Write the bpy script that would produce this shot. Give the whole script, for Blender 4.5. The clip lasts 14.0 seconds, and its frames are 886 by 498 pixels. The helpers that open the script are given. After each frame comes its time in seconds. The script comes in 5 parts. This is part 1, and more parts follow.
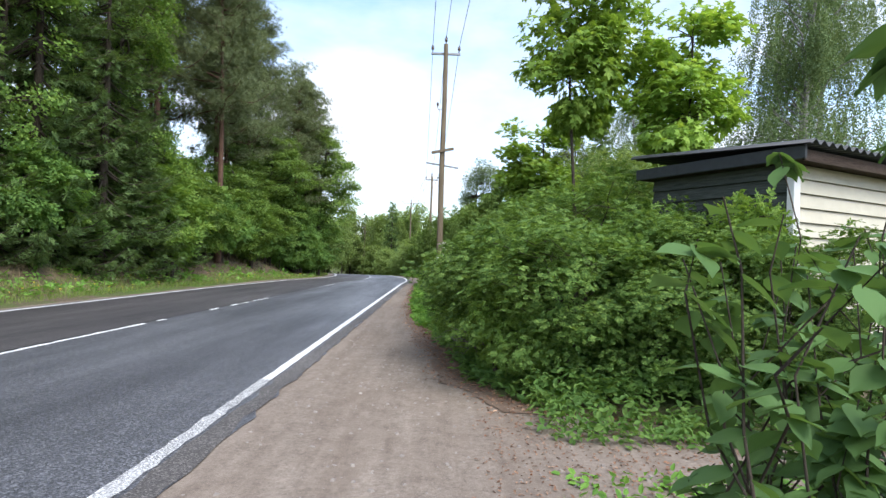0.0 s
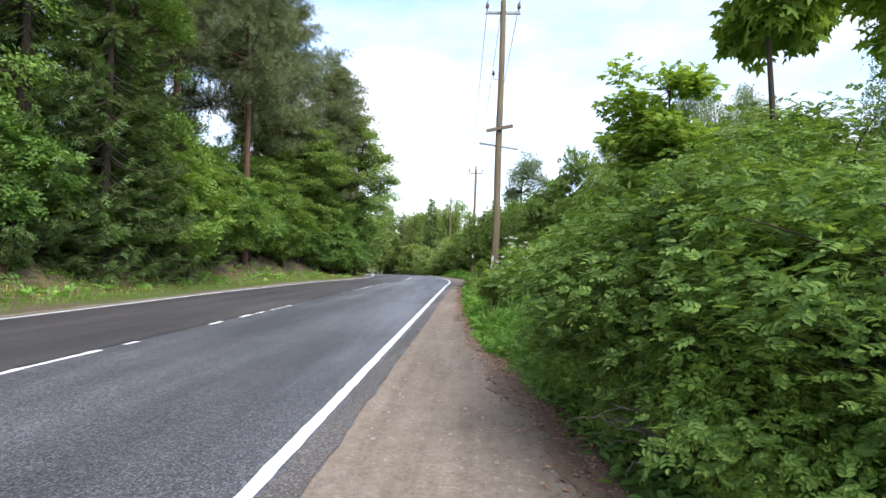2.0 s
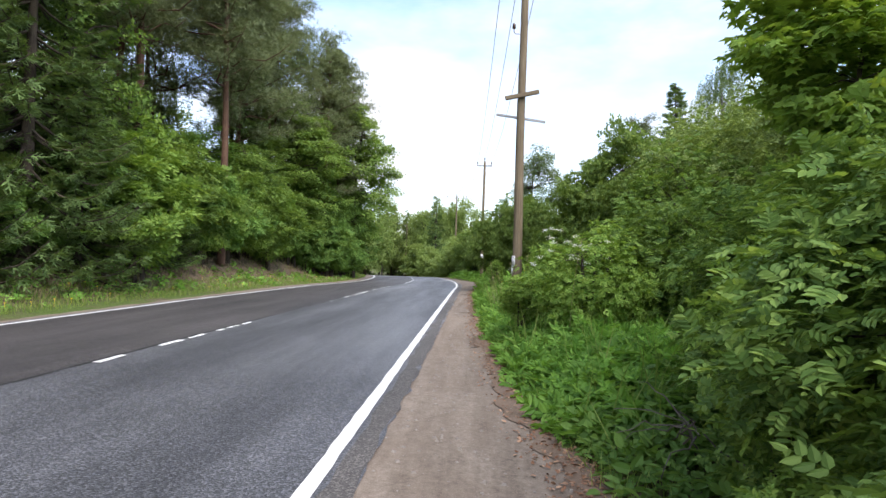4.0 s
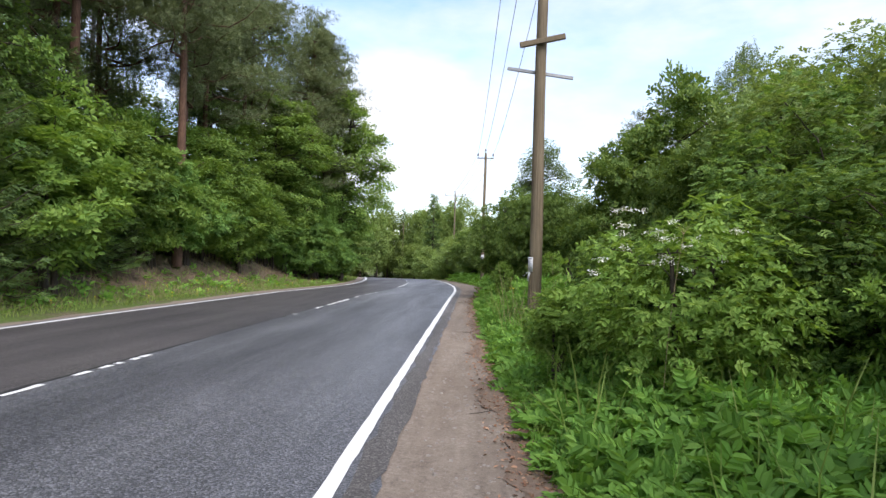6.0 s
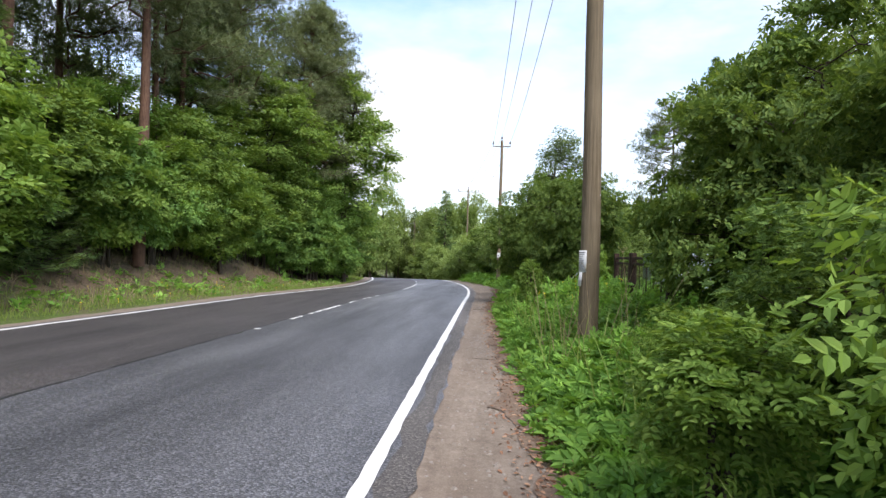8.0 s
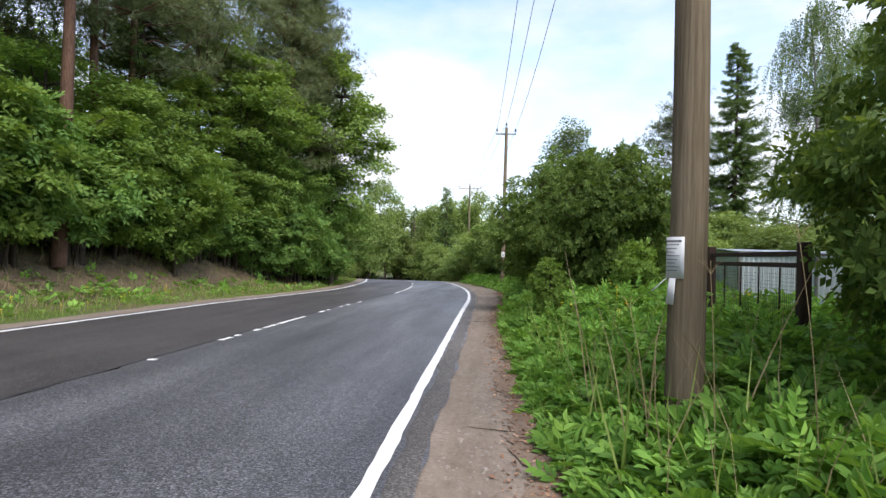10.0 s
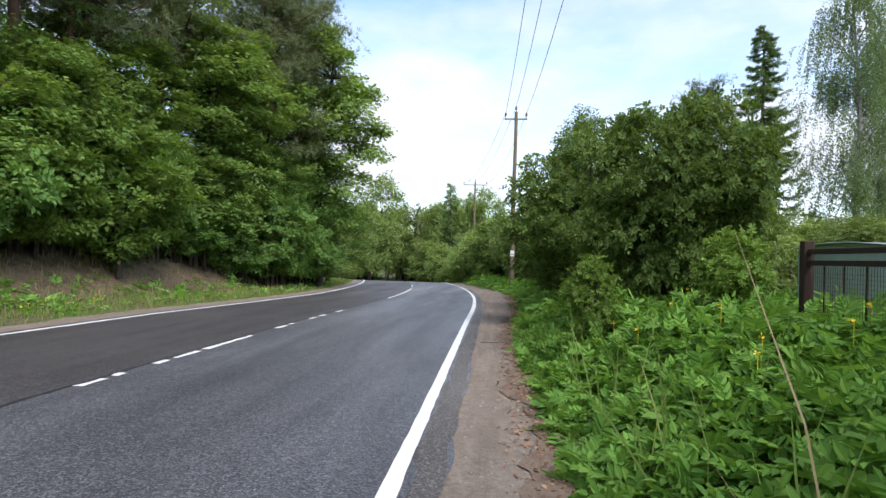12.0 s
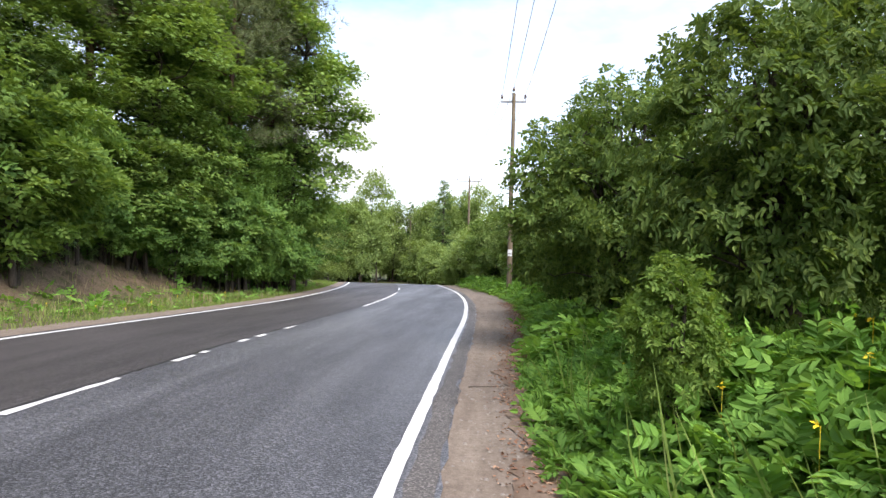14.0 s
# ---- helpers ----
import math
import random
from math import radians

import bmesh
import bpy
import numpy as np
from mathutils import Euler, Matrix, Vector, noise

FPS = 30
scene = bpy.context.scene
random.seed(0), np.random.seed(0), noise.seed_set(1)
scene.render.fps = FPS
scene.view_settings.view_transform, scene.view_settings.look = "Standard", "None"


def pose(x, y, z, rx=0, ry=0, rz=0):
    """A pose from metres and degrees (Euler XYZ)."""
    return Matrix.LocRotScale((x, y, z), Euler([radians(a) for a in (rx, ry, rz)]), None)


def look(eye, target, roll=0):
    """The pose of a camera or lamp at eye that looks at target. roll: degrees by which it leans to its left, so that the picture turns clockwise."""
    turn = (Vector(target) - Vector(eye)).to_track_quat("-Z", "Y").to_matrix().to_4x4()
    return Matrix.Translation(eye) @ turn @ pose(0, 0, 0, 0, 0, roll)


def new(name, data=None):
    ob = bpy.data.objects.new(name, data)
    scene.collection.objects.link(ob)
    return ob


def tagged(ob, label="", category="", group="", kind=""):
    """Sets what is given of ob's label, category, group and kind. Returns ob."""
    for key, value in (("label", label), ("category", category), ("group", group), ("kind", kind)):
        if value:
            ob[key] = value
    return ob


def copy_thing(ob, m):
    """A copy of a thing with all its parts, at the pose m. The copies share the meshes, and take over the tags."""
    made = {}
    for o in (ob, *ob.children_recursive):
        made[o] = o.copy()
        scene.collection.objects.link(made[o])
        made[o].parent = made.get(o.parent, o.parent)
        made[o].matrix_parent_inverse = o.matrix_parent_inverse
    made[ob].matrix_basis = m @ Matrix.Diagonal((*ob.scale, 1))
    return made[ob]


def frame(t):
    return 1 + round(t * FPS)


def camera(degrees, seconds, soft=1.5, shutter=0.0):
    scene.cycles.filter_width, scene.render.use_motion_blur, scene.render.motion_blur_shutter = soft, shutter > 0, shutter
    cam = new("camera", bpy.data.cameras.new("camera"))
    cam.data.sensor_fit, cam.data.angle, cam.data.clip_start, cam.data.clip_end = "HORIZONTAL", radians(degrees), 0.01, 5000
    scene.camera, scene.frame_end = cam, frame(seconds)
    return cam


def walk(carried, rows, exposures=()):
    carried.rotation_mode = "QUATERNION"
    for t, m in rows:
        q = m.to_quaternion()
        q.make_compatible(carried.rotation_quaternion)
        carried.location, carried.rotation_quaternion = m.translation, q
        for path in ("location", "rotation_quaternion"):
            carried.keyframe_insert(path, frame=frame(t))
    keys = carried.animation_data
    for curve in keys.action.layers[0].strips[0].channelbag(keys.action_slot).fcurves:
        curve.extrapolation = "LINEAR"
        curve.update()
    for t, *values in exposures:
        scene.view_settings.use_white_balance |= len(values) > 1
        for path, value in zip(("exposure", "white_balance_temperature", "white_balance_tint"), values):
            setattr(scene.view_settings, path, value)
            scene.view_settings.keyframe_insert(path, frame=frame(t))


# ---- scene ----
cam = camera(75.4, 14.0, soft=1.45)
METRES, EYE, TILT, LEAN, TURN = 24.0, 1.4, 0.0, 0.0, -0.4
ROWS = [
    (0.0, 0.0, 0.0, 0.0, -0.03, 0.92, -1.93),
    (0.5, -0.0104, 0.0348, -0.0004, 3.72, 0.67, -1.97),
    (1.0, -0.0185, 0.0709, -0.0007, 3.91, 0.67, -1.86),
    (1.5, -0.0217, 0.1083, -0.0009, 3.7, 0.68, -1.85),
    (2.0, -0.026, 0.1452, -0.0014, 3.65, 0.75, -1.95),
    (2.5, -0.0268, 0.1841, -0.0017, 3.66, 0.71, -1.87),
    (3.0, -0.0312, 0.2217, -0.0017, 4.17, 0.71, -1.87),
    (5.5, -0.0446, 0.4122, -0.0002, 4.06, 0.8, -1.85),
    (6.0, -0.0459, 0.4488, -0.0006, 3.99, 0.82, -1.89),
    (6.5, -0.0474, 0.4838, -0.0012, 3.91, 0.8, -1.75),
    (7.0, -0.0502, 0.52, -0.0021, 4.08, 0.8, -1.77),
    (7.5, -0.0525, 0.5548, -0.0036, 4.51, 0.82, -1.76),
    (8.0, -0.054, 0.5906, -0.0036, 5.28, 0.74, -1.74),
    (8.5, -0.0549, 0.6262, -0.0044, 5.43, 0.75, -1.69),
    (11.0, -0.0612, 0.7977, -0.0058, 5.78, 0.79, -1.75),
    (11.5, -0.0635, 0.8313, -0.0061, 6.04, 0.77, -1.77),
    (12.0, -0.0641, 0.8645, -0.0066, 6.05, 0.76, -1.71),
    (12.5, -0.0629, 0.8986, -0.0061, 6.19, 0.77, -1.65),
    (13.0, -0.062, 0.9308, -0.0049, 6.19, 0.81, -1.58),
    (13.5, -0.0631, 0.9639, -0.0064, 6.17, 0.8, -1.66),
    (14.0, -0.0658, 0.9953, -0.0061, 5.61, 0.77, -1.57),
]
EXPOSURES = [(0.0, 0.80, 6250, 11), (1.5, 0.88, 6400, 12), (3.2, 0.94, 6550, 13), (5.5, 0.72, 6500, 14), (8.5, 0.83, 6600, 14), (11.0, 0.64, 6450, 13), (12.5, 0.70, 6300, 12), (14.0, 1.08, 6650, 15)]
walk(cam, [(t, pose(0, 0, EYE, TILT, LEAN, TURN) @ pose(METRES * x, METRES * y, METRES * z, 90 + pitch, roll, yaw)) for t, x, y, z, yaw, pitch, roll in ROWS], exposures=EXPOSURES)

# ---- world and sun ----
SUN_EL, SUN_AZ = radians(51), radians(148)
world = bpy.data.worlds.new("sky")
scene.world = world
world.use_nodes = True
wn, wl = world.node_tree.nodes, world.node_tree.links
wn.clear()
w_out = wn.new("ShaderNodeOutputWorld")
w_bg = wn.new("ShaderNodeBackground")
w_sky = wn.new("ShaderNodeTexSky")
w_sky.sky_type, w_sky.sun_disc = "NISHITA", False
w_sky.sun_elevation, w_sky.sun_rotation = SUN_EL, SUN_AZ
w_gain = wn.new("ShaderNodeVectorMath")
w_gain.operation = "SCALE"
w_gain.inputs["Scale"].default_value = 1.9
w_co = wn.new("ShaderNodeTexCoord")
w_map = wn.new("ShaderNodeMapping")
w_map.inputs["Scale"].default_value = (1.0, 1.0, 2.6)
w_noise = wn.new("ShaderNodeTexNoise")
w_noise.inputs["Scale"].default_value = 1.9
w_noise.inputs["Detail"].default_value = 7
w_noise.inputs["Roughness"].default_value = 0.55
w_ramp = wn.new("ShaderNodeValToRGB")
w_ramp.color_ramp.elements[0].position = 0.40
w_ramp.color_ramp.elements[1].position = 0.62
w_tone = wn.new("ShaderNodeTexNoise")
w_tone.inputs["Scale"].default_value = 2.6
w_tone.inputs["Detail"].default_value = 5
w_cloud = wn.new("ShaderNodeValToRGB")
w_cloud.color_ramp.elements[0].position, w_cloud.color_ramp.elements[0].color = 0.30, (5.0, 5.4, 5.9, 1)
w_cloud.color_ramp.elements[1].position, w_cloud.color_ramp.elements[1].color = 0.62, (5.9, 6.15, 6.5, 1)
w_mix = wn.new("ShaderNodeMix")
w_mix.data_type = "RGBA"
wl.new(w_co.outputs["Generated"], w_map.inputs["Vector"])
wl.new(w_map.outputs["Vector"], w_noise.inputs["Vector"])
wl.new(w_map.outputs["Vector"], w_tone.inputs["Vector"])
wl.new(w_noise.outputs["Fac"], w_ramp.inputs["Fac"])
wl.new(w_tone.outputs["Fac"], w_cloud.inputs["Fac"])
wl.new(w_sky.outputs["Color"], w_gain.inputs[0])
wl.new(w_ramp.outputs["Color"], w_mix.inputs["Factor"])
wl.new(w_gain.outputs["Vector"], w_mix.inputs["A"])
wl.new(w_cloud.outputs["Color"], w_mix.inputs["B"])
wl.new(w_mix.outputs["Result"], w_bg.inputs["Color"])
w_bg.inputs["Strength"].default_value = 0.12
wl.new(w_bg.outputs["Background"], w_out.inputs["Surface"])

sun = new("sun", bpy.data.lights.new("sun", "SUN"))
sun.data.energy, sun.data.angle, sun.data.color = 2.9, radians(40), (1.0, 0.965, 0.91)
sun.matrix_world = look((0, 0, 30), (-30 * math.sin(SUN_AZ) * math.cos(SUN_EL), -30 * math.cos(SUN_AZ) * math.cos(SUN_EL), 30 - 30 * math.sin(SUN_EL)))


# ---- materials ----
def base_mat(name, rough=0.7, metal=0.0, spec=0.5):
    m = bpy.data.materials.new(name)
    m.use_nodes = True
    b = m.node_tree.nodes["Principled BSDF"]
    b.inputs["Roughness"].default_value = rough
    b.inputs["Metallic"].default_value = metal
    b.inputs["Specular IOR Level"].default_value = spec
    return m, m.node_tree.nodes, m.node_tree.links, b


def noise_of(n, l, scale, detail=5, rough=0.6, co=None, stretch=None):
    """A noise in object space (metres); stretch scales its axes."""
    if co is None:
        co = n.new("ShaderNodeTexCoord").outputs["Object"]
    if stretch:
        mp = n.new("ShaderNodeMapping")
        mp.inputs["Scale"].default_value = stretch
        l.new(co, mp.inputs["Vector"])
        co = mp.outputs["Vector"]
    t = n.new("ShaderNodeTexNoise")
    t.inputs["Scale"].default_value, t.inputs["Detail"].default_value, t.inputs["Roughness"].default_value = scale, detail, rough
    l.new(co, t.inputs["Vector"])
    return t.outputs["Fac"]


def ramp_of(n, l, fac, *stops):
    r = n.new("ShaderNodeValToRGB")
    e = r.color_ramp.elements
    while len(e) < len(stops):
        e.new(0.5)
    for k, (p, c) in enumerate(stops):
        e[k].position, e[k].color = p, (*c, 1) if len(c) == 3 else c
    l.new(fac, r.inputs["Fac"])
    return r.outputs["Color"]


def mix_of(n, l, fac, a, b, kind="MIX"):
    m = n.new("ShaderNodeMix")
    m.data_type, m.blend_type = "RGBA", kind
    for sock, v in ((m.inputs["Factor"], fac), (m.inputs["A"], a), (m.inputs["B"], b)):
        if isinstance(v, (int, float)):
            sock.default_value = v
        elif isinstance(v, tuple):
            sock.default_value = (*v, 1)
        else:
            l.new(v, sock)
    return m.outputs["Result"]


def bump_of(n, l, b, height, strength=0.4, dist=0.01):
    u = n.new("ShaderNodeBump")
    u.inputs["Strength"].default_value, u.inputs["Distance"].default_value = strength, dist
    l.new(height, u.inputs["Height"])
    l.new(u.outputs["Normal"], b.inputs["Normal"])


def plain_mat(name, dark, light, scale=8, rough=0.7, metal=0.0, bump=0.3, dist=0.005, stretch=None):
    m, n, l, b = base_mat(name, rough, metal)
    f = noise_of(n, l, scale, 6, 0.65, None, stretch)
    big = noise_of(n, l, scale * 0.17, 3)
    c = ramp_of(n, l, f, (0.3, dark), (0.7, light))
    c = mix_of(n, l, big, c, tuple(0.72 * (x + y) / 2 for x, y in zip(dark, light)))
    l.new(c, b.inputs["Base Color"])
    bump_of(n, l, b, f, bump, dist)
    return m


def leaf_mat(name, dark, mid, light, trans=0.3, rough=0.45):
    """Leaves: every leaf its own tint, with a slower drift over the crown, and light through the blade."""
    dark, mid, light = (tuple(x * k for x, k in zip(c, (1.11, 1.10, 1.22))) for c in (dark, mid, light))
    m, n, l, b = base_mat(name, rough + 0.12, 0, 0.14)
    g = n.new("ShaderNodeNewGeometry")
    c = ramp_of(n, l, g.outputs["Random Per Island"], (0.0, dark), (0.5, mid), (1.0, light))
    drift = noise_of(n, l, 0.9, 3)
    c = mix_of(n, l, ramp_of(n, l, drift, (0.35, (0, 0, 0)), (0.65, (0.55, 0.55, 0.55))), c, mid)
    info = n.new("ShaderNodeObjectInfo")
    hue = n.new("ShaderNodeHueSaturation")
    mr = n.new("ShaderNodeMapRange")
    mr.inputs["To Min"].default_value, mr.inputs["To Max"].default_value = 0.82, 1.18
    l.new(info.outputs["Random"], mr.inputs["Value"])
    l.new(mr.outputs["Result"], hue.inputs["Value"])
    l.new(c, hue.inputs["Color"])
    l.new(hue.outputs["Color"], b.inputs["Base Color"])
    tr = n.new("ShaderNodeBsdfTranslucent")
    warm = mix_of(n, l, 1.0, hue.outputs["Color"], (1.25, 1.15, 0.55), "MULTIPLY")
    l.new(warm, tr.inputs["Color"])
    mx = n.new("ShaderNodeMixShader")
    mx.inputs["Fac"].default_value = trans
    l.new(b.outputs["BSDF"], mx.inputs[1])
    l.new(tr.outputs["BSDF"], mx.inputs[2])
    l.new(mx.outputs["Shader"], n["Material Output"].inputs["Surface"])
    return m


def asphalt_mat(name, dark, light, rough):
    m, n, l, b = base_mat(name, rough, 0, 0.5)
    co = n.new("ShaderNodeTexCoord").outputs["Object"]
    v = n.new("ShaderNodeTexVoronoi")
    v.inputs["Scale"].default_value = 80
    l.new(co, v.inputs["Vector"])
    fine = noise_of(n, l, 160, 3, 0.7, co)
    stain = noise_of(n, l, 1.0, 6, 0.6, co, (0.9, 0.10, 1))
    blotch = noise_of(n, l, 0.35, 4, 0.6, co)
    bw = n.new("ShaderNodeRGBToBW")
    l.new(v.outputs["Color"], bw.inputs["Color"])
    grit = ramp_of(n, l, bw.outputs["Val"], (0.2, dark), (0.58, light), (0.92, tuple(2.7 * x for x in light)))
    grit = mix_of(n, l, 0.35, grit, ramp_of(n, l, fine, (0.3, tuple(0.5 * x for x in dark)), (0.7, light)))
    worn = ramp_of(n, l, stain, (0.36, (0.62, 0.62, 0.64)), (0.66, (1.25, 1.25, 1.27)))
    c = mix_of(n, l, 1.0, grit, worn, "MULTIPLY")
    c = mix_of(n, l, 1.0, c, ramp_of(n, l, blotch, (0.3, (0.8, 0.8, 0.8)), (0.7, (1.15, 1.15, 1.15))), "MULTIPLY")
    l.new(c, b.inputs["Base Color"])
    l.new(ramp_of(n, l, stain, (0.3, (rough + 0.1,) * 3), (0.7, (rough - 0.08,) * 3)), b.inputs["Roughness"])
    bump_of(n, l, b, v.outputs["Distance"], 0.55, 0.006)
    return m


def paint_mat(name, wear=0.28):
    m, n, l, b = base_mat(name, 0.55)
    co = n.new("ShaderNodeTexCoord").outputs["Object"]
    f = noise_of(n, l, 60, 5, 0.75, co)
    g = noise_of(n, l, 2.5, 5, 0.6, co)
    c = ramp_of(n, l, f, (wear, (0.16, 0.16, 0.16)), (wear + 0.14, (0.70, 0.70, 0.69)))
    c = mix_of(n, l, ramp_of(n, l, g, (0.45, (0, 0, 0)), (0.75, (0.5, 0.5, 0.5))), c, (0.55, 0.55, 0.54))
    l.new(c, b.inputs["Base Color"])
    bump_of(n, l, b, f, 0.4, 0.004)
    return m


def dirt_mat(name, dark, light, red):
    """Trodden dirt: long streaks along the way, damp patches, fine grit and pale crumbs of stone."""
    m, n, l, b = base_mat(name, 0.95, 0, 0.2)
    co = n.new("ShaderNodeTexCoord").outputs["Object"]
    f = noise_of(n, l, 26, 8, 0.72, co)
    g = noise_of(n, l, 1.3, 6, 0.62, co, (1.6, 0.5, 1))
    streak = noise_of(n, l, 3.2, 6, 0.65, co, (1.8, 0.16, 1))
    patch = noise_of(n, l, 5.5, 6, 0.7, co)
    v = n.new("ShaderNodeTexVoronoi")
    v.inputs["Scale"].default_value = 55
    l.new(co, v.inputs["Vector"])
    c = ramp_of(n, l, f, (0.28, dark), (0.62, light))
    c = mix_of(n, l, ramp_of(n, l, g, (0.42, (0, 0, 0)), (0.68, (0.85, 0.85, 0.85))), c, red)
    c = mix_of(n, l, 0.35, c, ramp_of(n, l, noise_of(n, l, 130, 3, 0.7, co), (0.3, dark), (0.72, tuple(1.3 * x for x in light))))
    c = mix_of(n, l, 1.0, c, ramp_of(n, l, streak, (0.32, (0.80, 0.78, 0.77)), (0.66, (1.10, 1.10, 1.10))), "MULTIPLY")
    c = mix_of(n, l, 1.0, c, ramp_of(n, l, patch, (0.28, (0.80, 0.78, 0.77)), (0.56, (1.05, 1.05, 1.05))), "MULTIPLY")
    c = mix_of(n, l, ramp_of(n, l, v.outputs["Distance"], (0.10, (0.55, 0.55, 0.55)), (0.24, (0, 0, 0))), c, tuple(1.25 * x for x in light))
    l.new(c, b.inputs["Base Color"])
    h = mix_of(n, l, 0.5, mix_of(n, l, 0.5, f, g), patch)
    bump_of(n, l, b, h, 0.6, 0.012)
    return m


def ground_mat(name):
    """Soil with moss and thin grass, bare brown where the slow noise says so."""
    m, n, l, b = base_mat(name, 0.95, 0, 0.15)
    co = n.new("ShaderNodeTexCoord").outputs["Object"]
    f = noise_of(n, l, 22, 8, 0.7, co)
    g = noise_of(n, l, 0.55, 6, 0.65, co)
    soil = ramp_of(n, l, f, (0.3, (0.055, 0.042, 0.028)), (0.7, (0.19, 0.145, 0.10)))
    green = ramp_of(n, l, f, (0.3, (0.035, 0.06, 0.014)), (0.7, (0.12, 0.17, 0.04)))
    c = mix_of(n, l, ramp_of(n, l, g, (0.40, (0, 0, 0)), (0.58, (1, 1, 1))), soil, green)
    geo = n.new("ShaderNodeNewGeometry")
    sep = n.new("ShaderNodeSeparateXYZ")
    l.new(geo.outputs["Normal"], sep.inputs["Vector"])
    bare = ramp_of(n, l, f, (0.3, (0.085, 0.055, 0.036)), (0.7, (0.30, 0.215, 0.145)))
    clods = noise_of(n, l, 3.4, 7, 0.7, co)
    bare = mix_of(n, l, ramp_of(n, l, clods, (0.50, (0, 0, 0)), (0.64, (0.6, 0.6, 0.6))), bare, green)
    bare = mix_of(n, l, ramp_of(n, l, noise_of(n, l, 1.7, 5, 0.7, co), (0.5, (0, 0, 0)), (0.66, (0.7, 0.7, 0.7))), bare, (0.055, 0.038, 0.026))
    steep = ramp_of(n, l, sep.outputs["Z"], (0.86, (0.9, 0.9, 0.9)), (0.975, (0, 0, 0)))
    c = mix_of(n, l, steep, c, bare)
    l.new(c, b.inputs["Base Color"])
    bump_of(n, l, b, f, 0.8, 0.04)
    return m


def bark_mat(name, dark, light, stretch=(6, 6, 1.2), scale=4.0):
    m, n, l, b = base_mat(name, 0.9, 0, 0.2)
    f = noise_of(n, l, scale, 7, 0.7, None, stretch)
    c = ramp_of(n, l, f, (0.35, dark), (0.68, light))
    l.new(mix_of(n, l, noise_of(n, l, 0.8, 3), c, tuple(0.6 * x for x in dark)), b.inputs["Base Color"])
    bump_of(n, l, b, f, 0.8, 0.02)
    return m


M_GROUND = ground_mat("ground soil and moss")
M_PATH = dirt_mat("trodden dirt", (0.094, 0.076, 0.062), (0.268, 0.224, 0.184), (0.152, 0.117, 0.091))
M_MOULD = dirt_mat("leaf mould", (0.074, 0.054, 0.041), (0.225, 0.168, 0.128), (0.130, 0.087, 0.062))
M_ROAD = asphalt_mat("grey asphalt", (0.034, 0.035, 0.039), (0.096, 0.097, 0.105), 0.48)
M_ROAD_OLD = asphalt_mat("old brown asphalt", (0.027, 0.024, 0.024), (0.068, 0.061, 0.061), 0.54)
M_ROAD_EDGE = asphalt_mat("dusty brown asphalt edge", (0.050, 0.045, 0.041), (0.104, 0.094, 0.086), 0.7)
M_SEAM = plain_mat("tar seam", (0.012, 0.012, 0.013), (0.04, 0.04, 0.042), 20, 0.6)
M_PAINT = paint_mat("worn white road paint")
M_PAINT_OLD = paint_mat("half worn road paint", 0.46)
M_LEAF = leaf_mat("shrub leaf", (0.075, 0.145, 0.032), (0.14, 0.245, 0.05), (0.27, 0.39, 0.09), 0.42)
M_ELDER = leaf_mat("elder leaf", (0.055, 0.11, 0.026), (0.105, 0.185, 0.040), (0.215, 0.315, 0.075), 0.40)
M_LEAF_DARK = leaf_mat("dark broad leaf", (0.07, 0.14, 0.036), (0.12, 0.225, 0.05), (0.2, 0.32, 0.075), 0.42)
M_LEAF_YEL = leaf_mat("fresh yellow green leaf", (0.088, 0.16, 0.03), (0.148, 0.25, 0.046), (0.24, 0.345, 0.075), 0.42)
M_WILLOW = leaf_mat("willow leaf", (0.085, 0.135, 0.042), (0.14, 0.205, 0.06), (0.235, 0.31, 0.09), 0.4)
# yellow-green far foliage, its colour paled for the haze of distance
M_FAR = leaf_mat("hazed light far leaf", (0.12, 0.18, 0.055), (0.185, 0.265, 0.075), (0.28, 0.36, 0.11), 0.42)
M_MAPLE = leaf_mat("maple leaf", (0.085, 0.155, 0.034), (0.148, 0.24, 0.052), (0.235, 0.34, 0.078), 0.42)
M_SAPLING = leaf_mat("sapling maple leaf", (0.12, 0.21, 0.036), (0.20, 0.32, 0.055), (0.31, 0.43, 0.085), 0.45)
# birch green greyed and blued, so the colour holds the sky's haze
M_BIRCH = leaf_mat("hazed birch leaf", (0.085, 0.14, 0.055), (0.14, 0.205, 0.085), (0.22, 0.29, 0.12), 0.35)
M_SPRUCE = leaf_mat("spruce needles", (0.065, 0.115, 0.04), (0.115, 0.185, 0.058), (0.19, 0.275, 0.085), 0.3, 0.6)
M_PINE = leaf_mat("pine needles", (0.08, 0.105, 0.048), (0.135, 0.17, 0.075), (0.20, 0.235, 0.105), 0.25, 0.6)
M_HERB = leaf_mat("goutweed leaf", (0.085, 0.19, 0.034), (0.155, 0.31, 0.055), (0.25, 0.43, 0.08), 0.4)
M_GRASS = leaf_mat("verge grass", (0.097, 0.160, 0.033), (0.184, 0.270, 0.057), (0.302, 0.350, 0.112), 0.35)
M_DRY = leaf_mat("dry grass", (0.16, 0.12, 0.06), (0.27, 0.21, 0.11), (0.36, 0.29, 0.16), 0.1)
# dark cherry green, taken deeper to carry the shade low on the bush
M_CHERRY = leaf_mat("shaded bird cherry leaf", (0.055, 0.10, 0.024), (0.10, 0.165, 0.036), (0.19, 0.26, 0.06), 0.42)
M_BLOSSOM = leaf_mat("white blossom", (0.55, 0.56, 0.48), (0.7, 0.71, 0.62), (0.8, 0.8, 0.74), 0.2)
